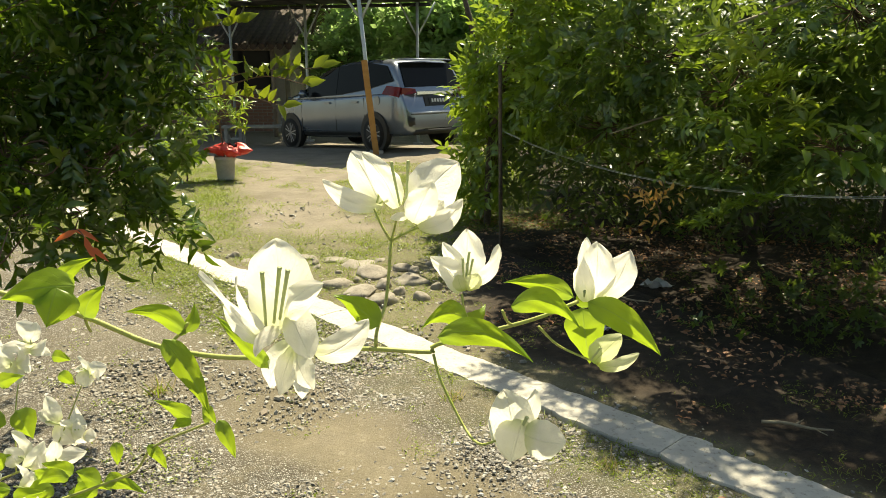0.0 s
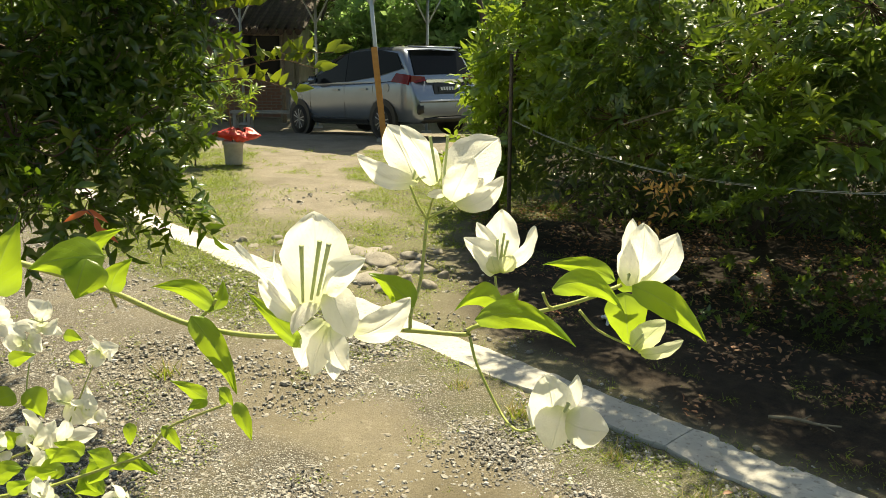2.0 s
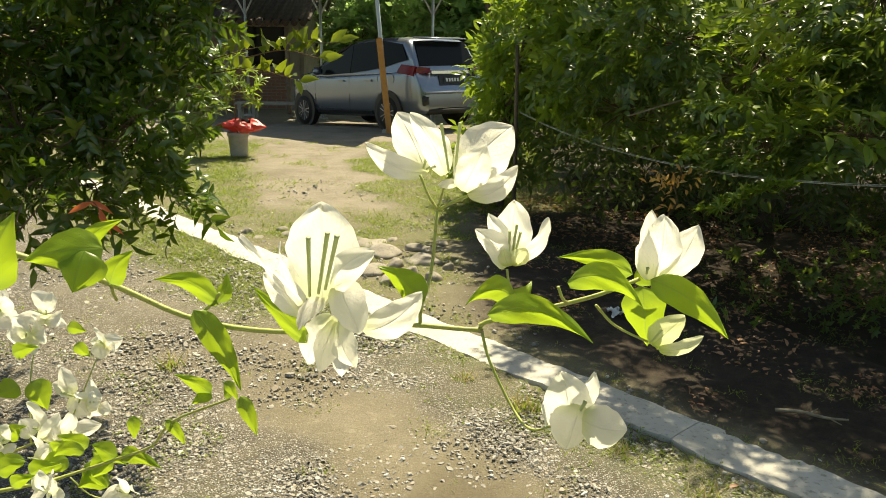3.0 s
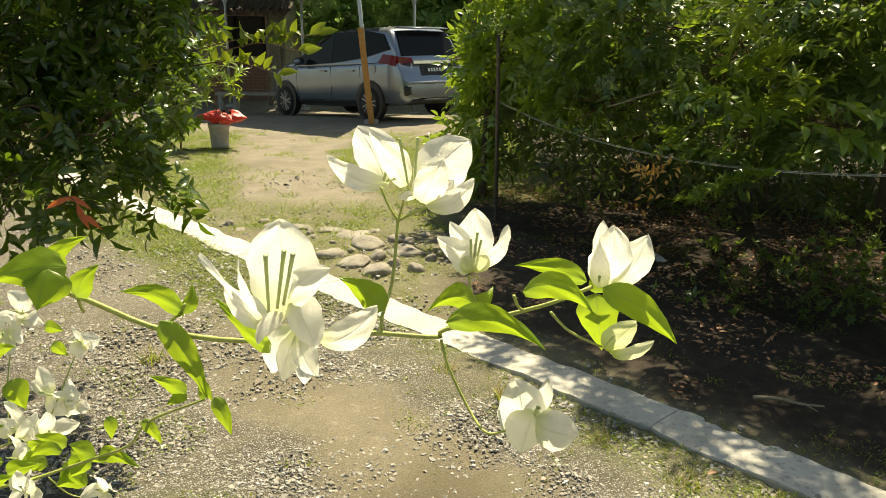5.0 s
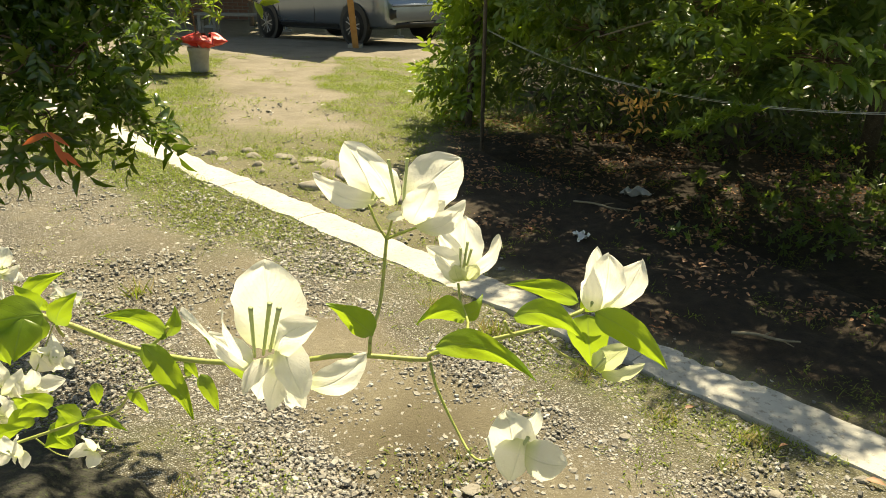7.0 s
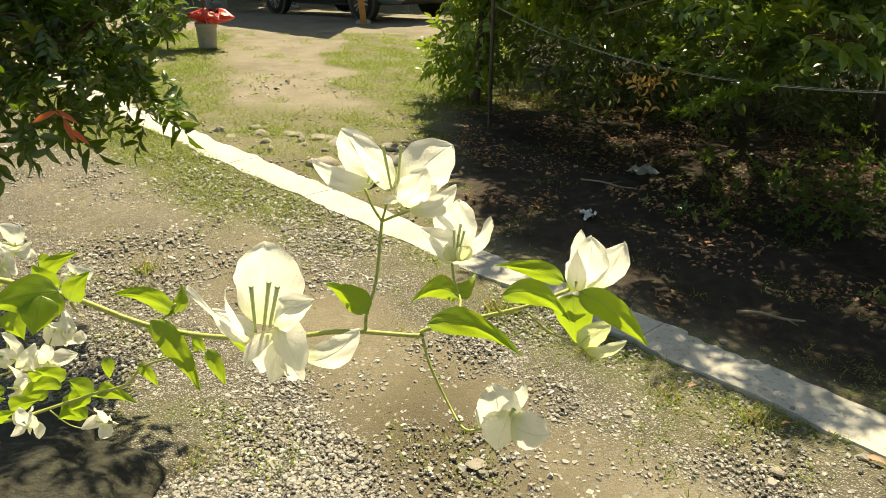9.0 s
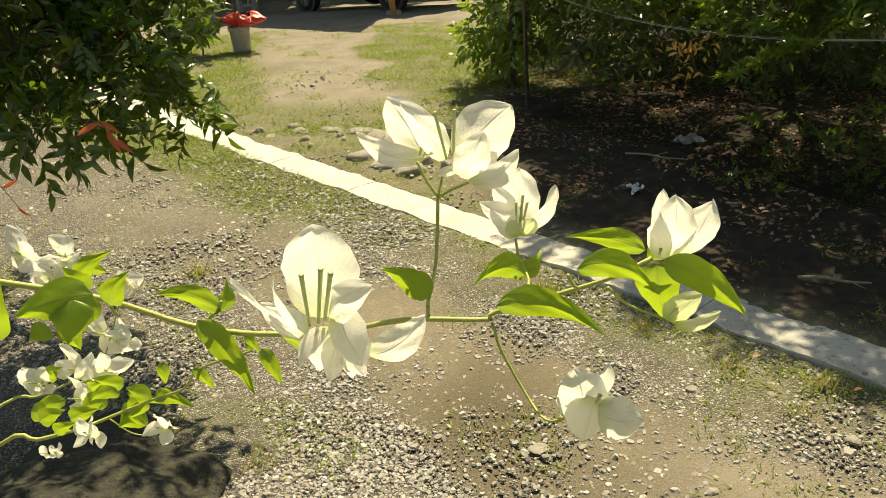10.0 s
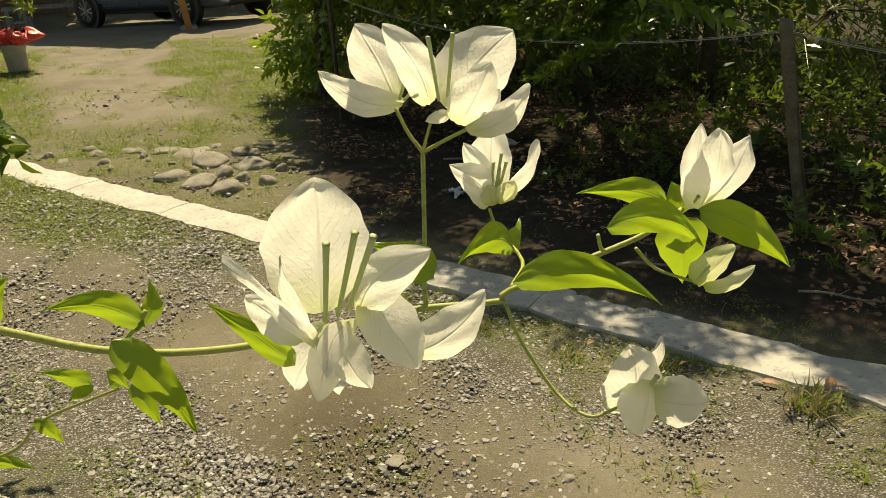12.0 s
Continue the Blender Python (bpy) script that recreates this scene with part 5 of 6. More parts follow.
        lamp = panel("tail_lamp", [(-0.26, sgn * 0.825, 0.985), (-0.66, sgn * 0.80, 0.92), (-0.685, sgn * 0.765, 1.08), (-0.36, sgn * 0.79, 1.12)][::sgn], M["lamp_red"], root, 0.02, "red wrap-round tail lamp")
        panel("lens", [(-0.68, sgn * 0.78, 0.935), (-0.725, sgn * 0.47, 0.98), (-0.70, sgn * 0.47, 1.05), (-0.685, sgn * 0.75, 1.07)][::sgn], M["lamp_red"], lamp, 0.018)
        panel("clear_lens", [(-0.40, sgn * 0.822, 0.955), (-0.66, sgn * 0.808, 0.918), (-0.66, sgn * 0.80, 0.945), (-0.36, sgn * 0.815, 0.98)][::sgn], M["chrome"], lamp, 0.008, "pale clear lens strip")
        part("reflector", box_bm((0.06, 0.26, 0.17), (-0.775, sgn * 0.60, 0.51), (0, 0, sgn * 14), 0.02), M["dark_trim"], root, "dark bumper recess with reflector", True)
    bm = bmesh.new()
    bmesh.ops.create_cone(bm, cap_ends=True, segments=20, radius1=0.075, radius2=0.075, depth=0.008, matrix=pose(-0.12, 0.842, 0.88, 90, 0, 0))
    part("fuel_flap", bm, M["paint"], root)
    panel("rear_window", [(-0.672, 0.66, 1.09), (-0.672, -0.66, 1.09), (-0.445, -0.58, 1.50), (-0.445, 0.58, 1.50)], M["tinted_glass"], root, 0.01, "dark sloping rear window")
    part("spoiler", box_bm((0.22, 1.1, 0.024), (-0.47, 0, 1.56), (0, -8, 0), 0.01), M["paint"], root, "silver roof spoiler", True)
    part("tailgate_strip", box_bm((0.04, 0.9, 0.05), (-0.715, 0, 0.98), (0, 0, 0), 0.012), M["chrome"], root, "chrome strip over the plate")
    part("plate_recess", box_bm((0.02, 0.6, 0.18), (-0.742, 0, 0.84), (0, 12, 0), 0.008), M["dark_trim"], root)
    plate = part("number_plate", box_bm((0.012, 0.4, 0.12), (-0.758, 0, 0.84), (0, 12, 0), 0.004), M["plate"], root, "black number plate")
    for i in range(5):
        part("bar", box_bm((0.006, 0.04, 0.06), (-0.767, -0.13 + 0.065 * i, 0.85), (0, 12, 0)), M["white_bar"], plate)
    part("bumper_lower", box_bm((0.12, 1.2, 0.12), (-0.74, 0, 0.33), (0, 0, 0), 0.03), M["dark_trim"], root, "black lower bumper", True)
    part("bumper_lip", box_bm((0.1, 1.36, 0.05), (-0.80, 0, 0.64), (0, 0, 0), 0.02), M["paint"], root, "silver bumper ledge", True)
    for x in (0.0, 2.65):
        for sgn in (1, -1):
            # no hollow here: a dark disc paints the shade of the wheel well
            bm = bmesh.new()
            bmesh.ops.create_cone(bm, cap_ends=True, segments=28, radius1=0.365, radius2=0.365, depth=0.06, matrix=pose(x, sgn * 0.828, 0.33, 90, 0, 0))
            part("wheel_arch", bm, M["dark_trim"], root, "flat dark disc standing in for the shaded wheel well")
            bm = bmesh.new()
            bmesh.ops.create_cone(bm, cap_ends=True, segments=28, radius1=0.305, radius2=0.305, depth=0.19, matrix=pose(x, sgn * 0.77, 0.305, 90, 0, 0))
            bmesh.ops.bevel(bm, geom=[e for e in bm.edges if e.calc_length() < 0.1], offset=0.025, segments=2, affect="EDGES")
            wheel = part("wheel", bm, M["tyre"], root, "black tyre", True)
            # dark backing disc paints the shade between the spokes
            bm = bmesh.new()
            bmesh.ops.create_cone(bm, cap_ends=True, segments=28, radius1=0.2, radius2=0.2, depth=0.02, matrix=pose(x, sgn * 0.862, 0.305, 90, 0, 0))
            part("rim", bm, M["dark_trim"], wheel)
            for j in range(10):
                a = 36 * j + 18 + 5 * (-1) ** j
                ca, sa = math.cos(radians(a)), math.sin(radians(a))
                part("spoke", box_bm((0.19, 0.02, 0.022), (x + 0.1 * ca, sgn * 0.875, 0.305 + 0.1 * sa), (0, -a, 0), 0.008), M["rim"], wheel)
    return root


build_car((-1.12, 13.72, 0.0), (-2.93, 15.62, -0.14))


def build_house():
    root = thing("house", "small village house with brick wall, wooden posts and clay tile roof", "house", (-7.2, 21.0, -0.43))
    part("wall", box_bm((5.0, 0.15, 3.0), (0.2, 1.6, 1.5)), M["plaster"], root, "grey plastered wall")
    part("wall", box_bm((0.15, 3.0, 3.0), (2.75, 3.1, 1.5)), M["plaster"], root)
    data = None
    for r in range(12):
        for c in range(16):
            x = -1.9 + c * 0.27 + 0.135 * (r % 2)
            if data is None:
                bm = box_bm((0.25, 0.03, 0.075), bevel=0.006)
                data = bpy.data.meshes.new("brick")
                bm.to_mesh(data)
                bm.free()
                data.materials.append(M["brick"])
            ob = as_part("brick", data, root)
            ob.location = (x, 1.52, 0.06 + r * 0.09)
    for x in (-2.3, -0.6, 1.1, 2.7):
        tube("post", [(x, 0.0, 0), (x, 0.0, 2.6)], [0.06, 0.055], M["old_wood"], root, 8, "wooden veranda post")
    part("window", box_bm((1.1, 0.06, 1.1), (1.75, 1.5, 1.75), bevel=0.01), M["tinted_glass"], root, "dark unlit window")
    part("door", box_bm((0.85, 0.06, 1.95), (0.3, 1.5, 0.98), bevel=0.01), M["old_wood"], root, "weathered plank door")
    part("window_frame", box_bm((1.22, 0.05, 0.06), (1.75, 1.49, 2.32)), M["old_wood"], root)
    part("window_frame", box_bm((1.22, 0.05, 0.06), (1.75, 1.49, 1.18)), M["old_wood"], root)
    part("roof", box_bm((6.4, 3.0, 0.06), (0.2, 0.95, 2.95), (20, 0, 0)), M["roof_tile"], root, "old clay tile roof")
    tile = None
    for r in range(10):
        for c in range(28):
            if tile is None:
                bm = bmesh.new()
                bmesh.ops.create_cone(bm, cap_ends=True, segments=8, radius1=0.09, radius2=0.085, depth=0.32, matrix=pose(0, 0, 0, 90, 0, 0))
                tile = bpy.data.meshes.new("tile")
                bm.to_mesh(tile)
                bm.free()
                tile.materials.append(M["roof_tile"])
            ob = as_part("tile", tile, root)
            yy = -0.5 + r * 0.3
            ob.matrix_local = pose(-2.9 + c * 0.228, yy, 2.95 + (yy - 0.95) * math.tan(radians(20)) - 0.01, 20, 0, 0)


build_house()


def build_bench(at, turn, length, label):
    root = thing("bench", label, "bench", at, turn=turn, group="benches by the house")
    for y in (-0.2, -0.07, 0.07, 0.2):
        part("slat", box_bm((length, 0.1, 0.03), (0, y, 0.43), bevel=0.004), M["bench_wood"], root)
    for x in (-length / 2 + 0.1, length / 2 - 0.1):
        for y in (-0.2, 0.2):
            part("leg", box_bm((0.07, 0.07, 0.42), (x, y, 0.21)), M["bench_wood"], root)
        part("rail", box_bm((0.05, 0.44, 0.07), (x, 0, 0.3)), M["bench_wood"], root)
    return root


build_bench((-3.95, 17.0, float(ground_z(-3.95, 17.0))), 8, 1.7, "low grey wooden slatted bench in the shade")
build_bench((-4.1, 18.4, float(ground_z(-4.1, 18.4))), 4, 1.5, "low grey wooden slatted bench in the shade")


def build_pot(x, y):
    root = thing("plant_pot", "grey cement bucket planter with a shrub, standing on the grass", "plant pot", (x, y, 0), turn=4)
    bm = bmesh.new()
    prof = [(0.0, 0.0), (0.105, 0.0), (0.112, 0.02), (0.128, 0.26), (0.14, 0.265), (0.142, 0.315), (0.13, 0.32), (0.118, 0.31), (0.115, 0.27), (0.0, 0.265)]
    rings = []
    for r, z in prof:
        rings.append([bm.verts.new((r * math.cos(a * math.pi / 12), r * math.sin(a * math.pi / 12), z)) for a in range(24)] if r > 0 else [bm.verts.new((0, 0, z))])
    for a, b in zip(rings[:-1], rings[1:]):
        for i in range(24):
            j = (i + 1) % 24
            q = [a[i % len(a)], a[j % len(a)], b[j % len(b)], b[i % len(b)]]
            bm.faces.new(list(dict.fromkeys(q)))
    bmesh.ops.recalc_face_normals(bm, faces=bm.faces)
    part("bucket", bm, M["cement"], root, "stained grey cement bucket", True)
    tube("trunk", [(0, 0, 0.2), (-0.03, 0.02, 0.6), (-0.08, 0.0, 1.05)], [0.012, 0.01, 0.005], M["twig"], root, 6)
    rng = np.random.RandomState(5)
    p = np.array([-0.12, 0.0, 0.95]) + rng.normal(size=(60, 3)) * [0.18, 0.15, 0.2]
    d = rng.normal(size=(60, 3)) + [0, 0, 0.2]
    co, f = scatter(CLUSTER_L, p, frames_from(d, 0.4, rng), rng.uniform(0.1, 0.17, 60))
    as_part("crown", fast_mesh("crown", co, f, M["light_leaf"]), root)
    n, m = 40, 14
    th, ph = np.meshgrid(np.linspace(0, 2 * np.pi, n, endpoint=False), np.linspace(0, 1, m), indexing="ij")
    r = 0.20 * np.sin(np.pi * (0.08 + 0.8 * ph)) * (1 + 0.18 * np.sin(5 * th + 3 * ph) + 0.1 * np.sin(11 * th - 5 * ph))
    fold = 0.018 * np.sin(9 * th + 7 * ph) + 0.012 * np.sin(17 * th - 11 * ph)
    x2, y2, z2 = (r + fold) * np.cos(th) * 1.35 + 0.05 * ph, (r + fold) * np.sin(th), 0.325 + 0.15 * ph * (1 + 0.15 * np.sin(3 * th + 1)) + 0.014 * np.sin(7 * th + 9 * ph) - 0.03 * np.cos(th) * (1 - ph)
    idx = np.arange(n * m).reshape(n, m)
    f = np.stack([idx[:, :-1], np.roll(idx, -1, 0)[:, :-1], np.roll(idx, -1, 0)[:, 1:], idx[:, 1:]], -1).reshape(-1, 4)
    ob = new("cloth", fast_mesh("cloth", np.column_stack([x2.ravel(), y2.ravel(), z2.ravel()]), f, M["red_sheet"]))
    ob.matrix_world = pose(x + 0.03, y - 0.02, 0)
    tagged(ob, "crumpled bright red plastic sheet lying over a pot", "plastic sheet")
    return root


build_pot(-2.90, 10.22)

# ---- bougainvillea in the foreground ----
bush = thing("bougainvillea", "white-flowering bougainvillea with bright green leaves on arching branches", "bougainvillea", (-0.95, 0.55, 0))
ORIGIN = np.array([-0.95, 0.55, 0.0])
count = [0]


def rel(p):
    return tuple(np.array(p) - ORIGIN)


def stem(points, r0, r1):
    tube("stem", [rel(p) for p in points], [r0 * 0.88, r1 * 0.88], M["stem"], bush, 8)


def leaf(base, tip, width, spin, arch, cup, bend):
    count[0] += 1
    as_part("leaf", blade_mesh("leaf", rel(base), rel(tip), width * 0.84, spin, arch, cup, bend, M["bough_leaf"], "leaf", 0.014, count[0]), bush)


def flower(tubes, radius):
    lines = [([rel(a), rel(np.array(a) * 0.4 + np.array(b) * 0.6), rel(b), rel(np.array(b) + (np.array(b) - np.array(a)) * 0.04)], [radius * 0.42, radius * 0.5, radius * 0.6, radius * 0.72]) for a, b in tubes]
    return as_part("flower", tubes_mesh("flower", lines, M["petal_tube"], 7), bush, "pale green flower tubes")


def bract(base, tip, width, spin, arch, cup, bend, parent, kind="petal"):
    count[0] += 1
    label = "papery white bract" if kind == "petal" else "young greenish white bract"
    as_part("bract", blade_mesh("bract", rel(base), rel(tip), width, spin, arch, cup, bend, M[kind], "petal", 0.028, count[0]), parent, label)


def open_flower(centre, radius, n, seed):
    """A loose flower head: bracts spreading round a few short tubes."""
    r = random.Random(seed)
    c = Vector(centre)
    fl = flower([(c, c + Vector((r.uniform(-0.4, 0.4), -0.5, 0.4)) * radius) for _ in range(2)], radius * 0.06)
    a0 = r.uniform(0, 6.28)
    for i in range(n):
        a = a0 + 6.28 * i / n * 0.85 + r.uniform(-0.35, 0.35)
        root_at = c + Vector((r.uniform(-0.3, 0.3), r.uniform(-0.2, 0.2), r.uniform(-0.3, 0.2))) * radius
        tip = c + Vector((math.cos(a), r.uniform(-0.7, 0.5), math.sin(a) + 0.2)) * radius * r.uniform(0.8, 1.15)
        bract(root_at, tip, radius * r.uniform(0.6, 0.95), r.uniform(-45, 45), r.uniform(-0.2, 0.2), 0.35, r.uniform(-0.1, 0.1), fl)


tube("trunk", [rel((-0.95, 0.55, 0)), rel((-0.98, 0.5, 0.5)), rel((-0.8, 0.45, 1.0)), rel((-0.42, 0.28, 1.36))], [0.03, 0.022, 0.012, 0.0026], M["bark"], bush, 8)
tube("trunk", [rel((-0.97, 0.52, 0.4)), rel((-0.9, 0.66, 0.7)), rel((-0.8, 0.74, 0.86))], [0.015, 0.008, 0.004], M["bark"], bush, 8)
# main branch
stem([(-0.42, 0.3, 1.36), (-0.2301, 0.295, 1.431), (-0.2207, 0.305, 1.4222), (-0.1806, 0.32, 1.4033), (-0.1477, 0.325, 1.386), (-0.1164, 0.325, 1.3799), (-0.0816, 0.325, 1.3801), (-0.0574, 0.325, 1.3836), (-0.0414, 0.325, 1.3838), (-0.0169, 0.325, 1.3824), (-0.0136, 0.324, 1.3864), (0.0198, 0.325, 1.3951), (0.0366, 0.325, 1.4004), (0.0537, 0.33, 1.406)], 0.0017, 0.0011)
# large open flower
fl = flower([((-0.0792, 0.2630, 1.4174), (-0.0776, 0.2550, 1.4399)), ((-0.0761, 0.2630, 1.4184), (-0.0712, 0.2550, 1.4417)), ((-0.0735, 0.2620, 1.4203), (-0.0676, 0.2520, 1.4416))], 0.0014)
bract((-0.0792, 0.2860, 1.4079), (-0.0772, 0.2790, 1.4476), 0.0287, 0, -0.04, 0.25, 0, fl)
bract((-0.0824, 0.2660, 1.4090), (-0.0995, 0.2500, 1.4420), 0.0052, 35, 0.1, 0.3, 0.1, fl)
bract((-0.0814, 0.2640, 1.4121), (-0.0877, 0.2560, 1.4388), 0.0046, 50, 0.08, 0.3, -0.04, fl)
bract((-0.0711, 0.2620, 1.4181), (-0.0549, 0.2520, 1.4374), 0.0119, -20, 0.12, 0.35, 0.1, fl)
bract((-0.0696, 0.2620, 1.4232), (-0.0599, 0.2480, 1.4097), 0.0136, 12, 0.14, 0.4, 0.05, fl)
bract((-0.0608, 0.2660, 1.4033), (-0.0395, 0.2620, 1.4199), 0.0123, 8, 0.1, 0.3, -0.1, fl)
bract((-0.0728, 0.2620, 1.4175), (-0.0810, 0.2500, 1.4100), 0.0069, -20, 0.12, 0.4, 0.1, fl)
bract((-0.0851, 0.2760, 1.4053), (-0.0971, 0.2700, 1.4232), 0.0112, 10, 0.06, 0.2, 0.05, fl)
# smaller flower under the branch
fl = flower([((-0.0759, 0.2980, 1.3908), (-0.0783, 0.2960, 1.3816))], 0.0011)
bract((-0.0765, 0.3000, 1.3962), (-0.0892, 0.3050, 1.3727), 0.0130, 15, 0.1, 0.3, 0.1, fl)
bract((-0.0758, 0.2980, 1.3950), (-0.0829, 0.2950, 1.3736), 0.0112, -15, 0.1, 0.3, 0, fl)
bract((-0.0742, 0.2970, 1.3954), (-0.0669, 0.2900, 1.3785), 0.0118, 20, 0.1, 0.3, -0.08, fl)
bract((-0.0750, 0.3020, 1.3941), (-0.0754, 0.3100, 1.3651), 0.0104, 10, 0.1, 0.3, 0, fl)
# leaves along the branch
leaf((-0.0880, 0.3000, 1.3844), (-0.1106, 0.3000, 1.4094), 0.0100, 15, 0.1, 0.25, 0.05)
leaf((-0.0406, 0.3200, 1.3966), (-0.0607, 0.3180, 1.4125), 0.0153, 20, 0.08, 0.3, 0.1)
leaf((-0.1421, 0.3220, 1.3899), (-0.1218, 0.3180, 1.3535), 0.0145, 2, 0.06, 0.2, 0.06)
leaf((-0.1321, 0.3250, 1.3913), (-0.1588, 0.3200, 1.4036), 0.0121, 20, 0.12, 0.3, 0.22)
leaf((-0.1320, 0.3250, 1.3920), (-0.1289, 0.3300, 1.4049), 0.0086, 30, 0.1, 0.25, -0.1)
stem([(-0.0743, 0.3, 1.3954), (-0.0757, 0.298, 1.3855), (-0.0758, 0.298, 1.3905)], 0.0008, 0.0006)
stem([(-0.1308, 0.325, 1.3971), (-0.1346, 0.325, 1.3921), (-0.1401, 0.325, 1.3867)], 0.0009, 0.0009)
leaf((-0.1509, 0.262, 1.4335), (-0.1743, 0.2524, 1.4313), 0.0178, 5, 0.1, 0.2, 0.05)
leaf((-0.1557, 0.258, 1.4339), (-0.1582, 0.2516, 1.4205), 0.0171, 8, 0.1, 0.2, 0.0)
leaf((-0.1585, 0.275, 1.4265), (-0.1668, 0.27, 1.4146), 0.0128, 15, 0.1, 0.2, 0.0)
leaf((-0.193, 0.26, 1.4184), (-0.1800, 0.2600, 1.4462), 0.0202, 10, 0.1, 0.2, 0.0)
leaf((-0.1719, 0.31, 1.4046), (-0.1613, 0.31, 1.4198), 0.0125, 15, 0.1, 0.2, 0.1)
leaf((-0.172, 0.29, 1.4253), (-0.155, 0.29, 1.4377), 0.0086, 15, 0.1, 0.2, 0.1)
leaf((-0.1621, 0.28, 1.4264), (-0.1696, 0.28, 1.4362), 0.0125, 20, 0.1, 0.2, 0.0)
stem([(-0.1719, 0.31, 1.4046), (-0.1735, 0.315, 1.3991), (-0.1747, 0.32, 1.3945)], 0.0008, 0.0008)
# upper pair of flowers and their stalk
stem([(-0.0425, 0.325, 1.3837), (-0.0422, 0.328, 1.3918), (-0.0386, 0.342, 1.4026), (-0.0361, 0.35, 1.4309)], 0.0010, 0.0009)
stem([(-0.0361, 0.35, 1.4309), (-0.0407, 0.351, 1.4381), (-0.0443, 0.352, 1.4466)], 0.0008, 0.0007)
stem([(-0.0361, 0.35, 1.4309), (-0.0345, 0.349, 1.437), (-0.0331, 0.347, 1.4428)], 0.0007, 0.0006)
stem([(-0.0361, 0.35, 1.4309), (-0.0295, 0.346, 1.4353), (-0.0224, 0.343, 1.4392)], 0.0008, 0.0007)
fl = flower([((-0.0429, 0.3510, 1.4498), (-0.0412, 0.3490, 1.4558)), ((-0.0415, 0.3510, 1.4493), (-0.0371, 0.3490, 1.4535))], 0.0012)
bract((-0.0411, 0.3560, 1.4467), (-0.0690, 0.3500, 1.4611), 0.0107, 20, 0.1, 0.35, -0.1, fl)
bract((-0.0424, 0.3620, 1.4471), (-0.0552, 0.3560, 1.4743), 0.0188, 4, -0.04, 0.3, 0.04, fl)
bract((-0.0331, 0.3500, 1.4473), (-0.0484, 0.3410, 1.4753), 0.0130, 20, 0.08, 0.35, 0.08, fl)
fl = flower([((-0.0312, 0.3430, 1.4499), (-0.0347, 0.3390, 1.4703)), ((-0.0283, 0.3430, 1.4509), (-0.0269, 0.3390, 1.4709)), ((-0.0186, 0.3430, 1.4418), (-0.0164, 0.3410, 1.4490))], 0.0013)
bract((-0.0264, 0.3540, 1.4448), (-0.0036, 0.3490, 1.4699), 0.0254, 0, -0.05, 0.3, 0.04, fl)
bract((-0.0249, 0.3420, 1.4415), (-0.0158, 0.3350, 1.4626), 0.0153, 5, 0.14, 0.35, 0, fl)
bract((-0.0218, 0.3420, 1.4385), (-0.0013, 0.3380, 1.4535), 0.0109, 20, 0.12, 0.4, -0.12, fl)
bract((-0.0201, 0.3470, 1.4384), (-0.0106, 0.3420, 1.4521), 0.0106, 10, 0.1, 0.35, 0.05, fl)
bract((-0.0270, 0.3450, 1.4447), (-0.0360, 0.3430, 1.4436), 0.0044, 10, 0.1, 0.3, 0, fl)
# small open flower and the leaves below it
fl = flower([((0.0014, 0.3910, 1.3945), (0.0036, 0.3870, 1.4152)), ((0.0027, 0.3910, 1.3950), (0.0056, 0.3870, 1.4115)), ((0.0004, 0.3910, 1.3951), (0.0002, 0.3870, 1.4119)), ((0.0034, 0.3910, 1.3944), (0.0027, 0.3870, 1.4092))], 0.0012)
bract((-0.0009, 0.3920, 1.3917), (-0.0175, 0.3880, 1.4131), 0.0132, 20, 0.12, 0.4, 0.14, fl)
bract((0.0007, 0.4000, 1.3926), (-0.0108, 0.3920, 1.4204), 0.0113, 15, 0.08, 0.35, 0.05, fl)
bract((0.0039, 0.4020, 1.3907), (0.0030, 0.3960, 1.4268), 0.0207, 0, -0.04, 0.3, 0, fl)
bract((0.0054, 0.3920, 1.3945), (0.0202, 0.3880, 1.4196), 0.0102, 35, 0.1, 0.4, -0.1, fl)
bract((0.0032, 0.3880, 1.3939), (0.0083, 0.3850, 1.4044), 0.0111, 20, 0.1, 0.35, 0, fl, "young_petal")
bract((0.0002, 0.3880, 1.3935), (-0.0028, 0.3860, 1.4034), 0.0086, 20, 0.1, 0.3, 0, fl, "young_petal")
leaf((0.0036, 0.3700, 1.3811), (-0.0217, 0.3620, 1.3808), 0.0165, 20, 0.14, 0.35, 0.3)
leaf((0.0011, 0.3780, 1.3791), (0.0133, 0.3920, 1.3849), 0.0123, 20, 0.12, 0.3, -0.15)
leaf((-0.0135, 0.3200, 1.3913), (0.0286, 0.2970, 1.3884), 0.0159, 14, 0.06, 0.3, 0.16)
stem([(-0.0123, 0.325, 1.3872), (0.0037, 0.36, 1.3797), (0.001, 0.385, 1.3841), (0.0, 0.393, 1.3903)], 0.0009, 0.0008)
# tip of the branch: flower with its ring of leaves
fl = flower([((0.0556, 0.3260, 1.4097), (0.0551, 0.3230, 1.4129))], 0.0011)
bract((0.0585, 0.3340, 1.4096), (0.0553, 0.3260, 1.4378), 0.0093, 30, 0.06, 0.3, 0, fl)
bract((0.0593, 0.3290, 1.4058), (0.0596, 0.3200, 1.4367), 0.0196, 0, 0.08, 0.35, 0.02, fl)
bract((0.0657, 0.3340, 1.4054), (0.0769, 0.3290, 1.4309), 0.0172, 8, 0.08, 0.3, -0.04, fl)
leaf((0.0532, 0.3400, 1.4049), (0.0192, 0.3450, 1.4108), 0.0123, 20, 0.12, 0.3, 0.12)
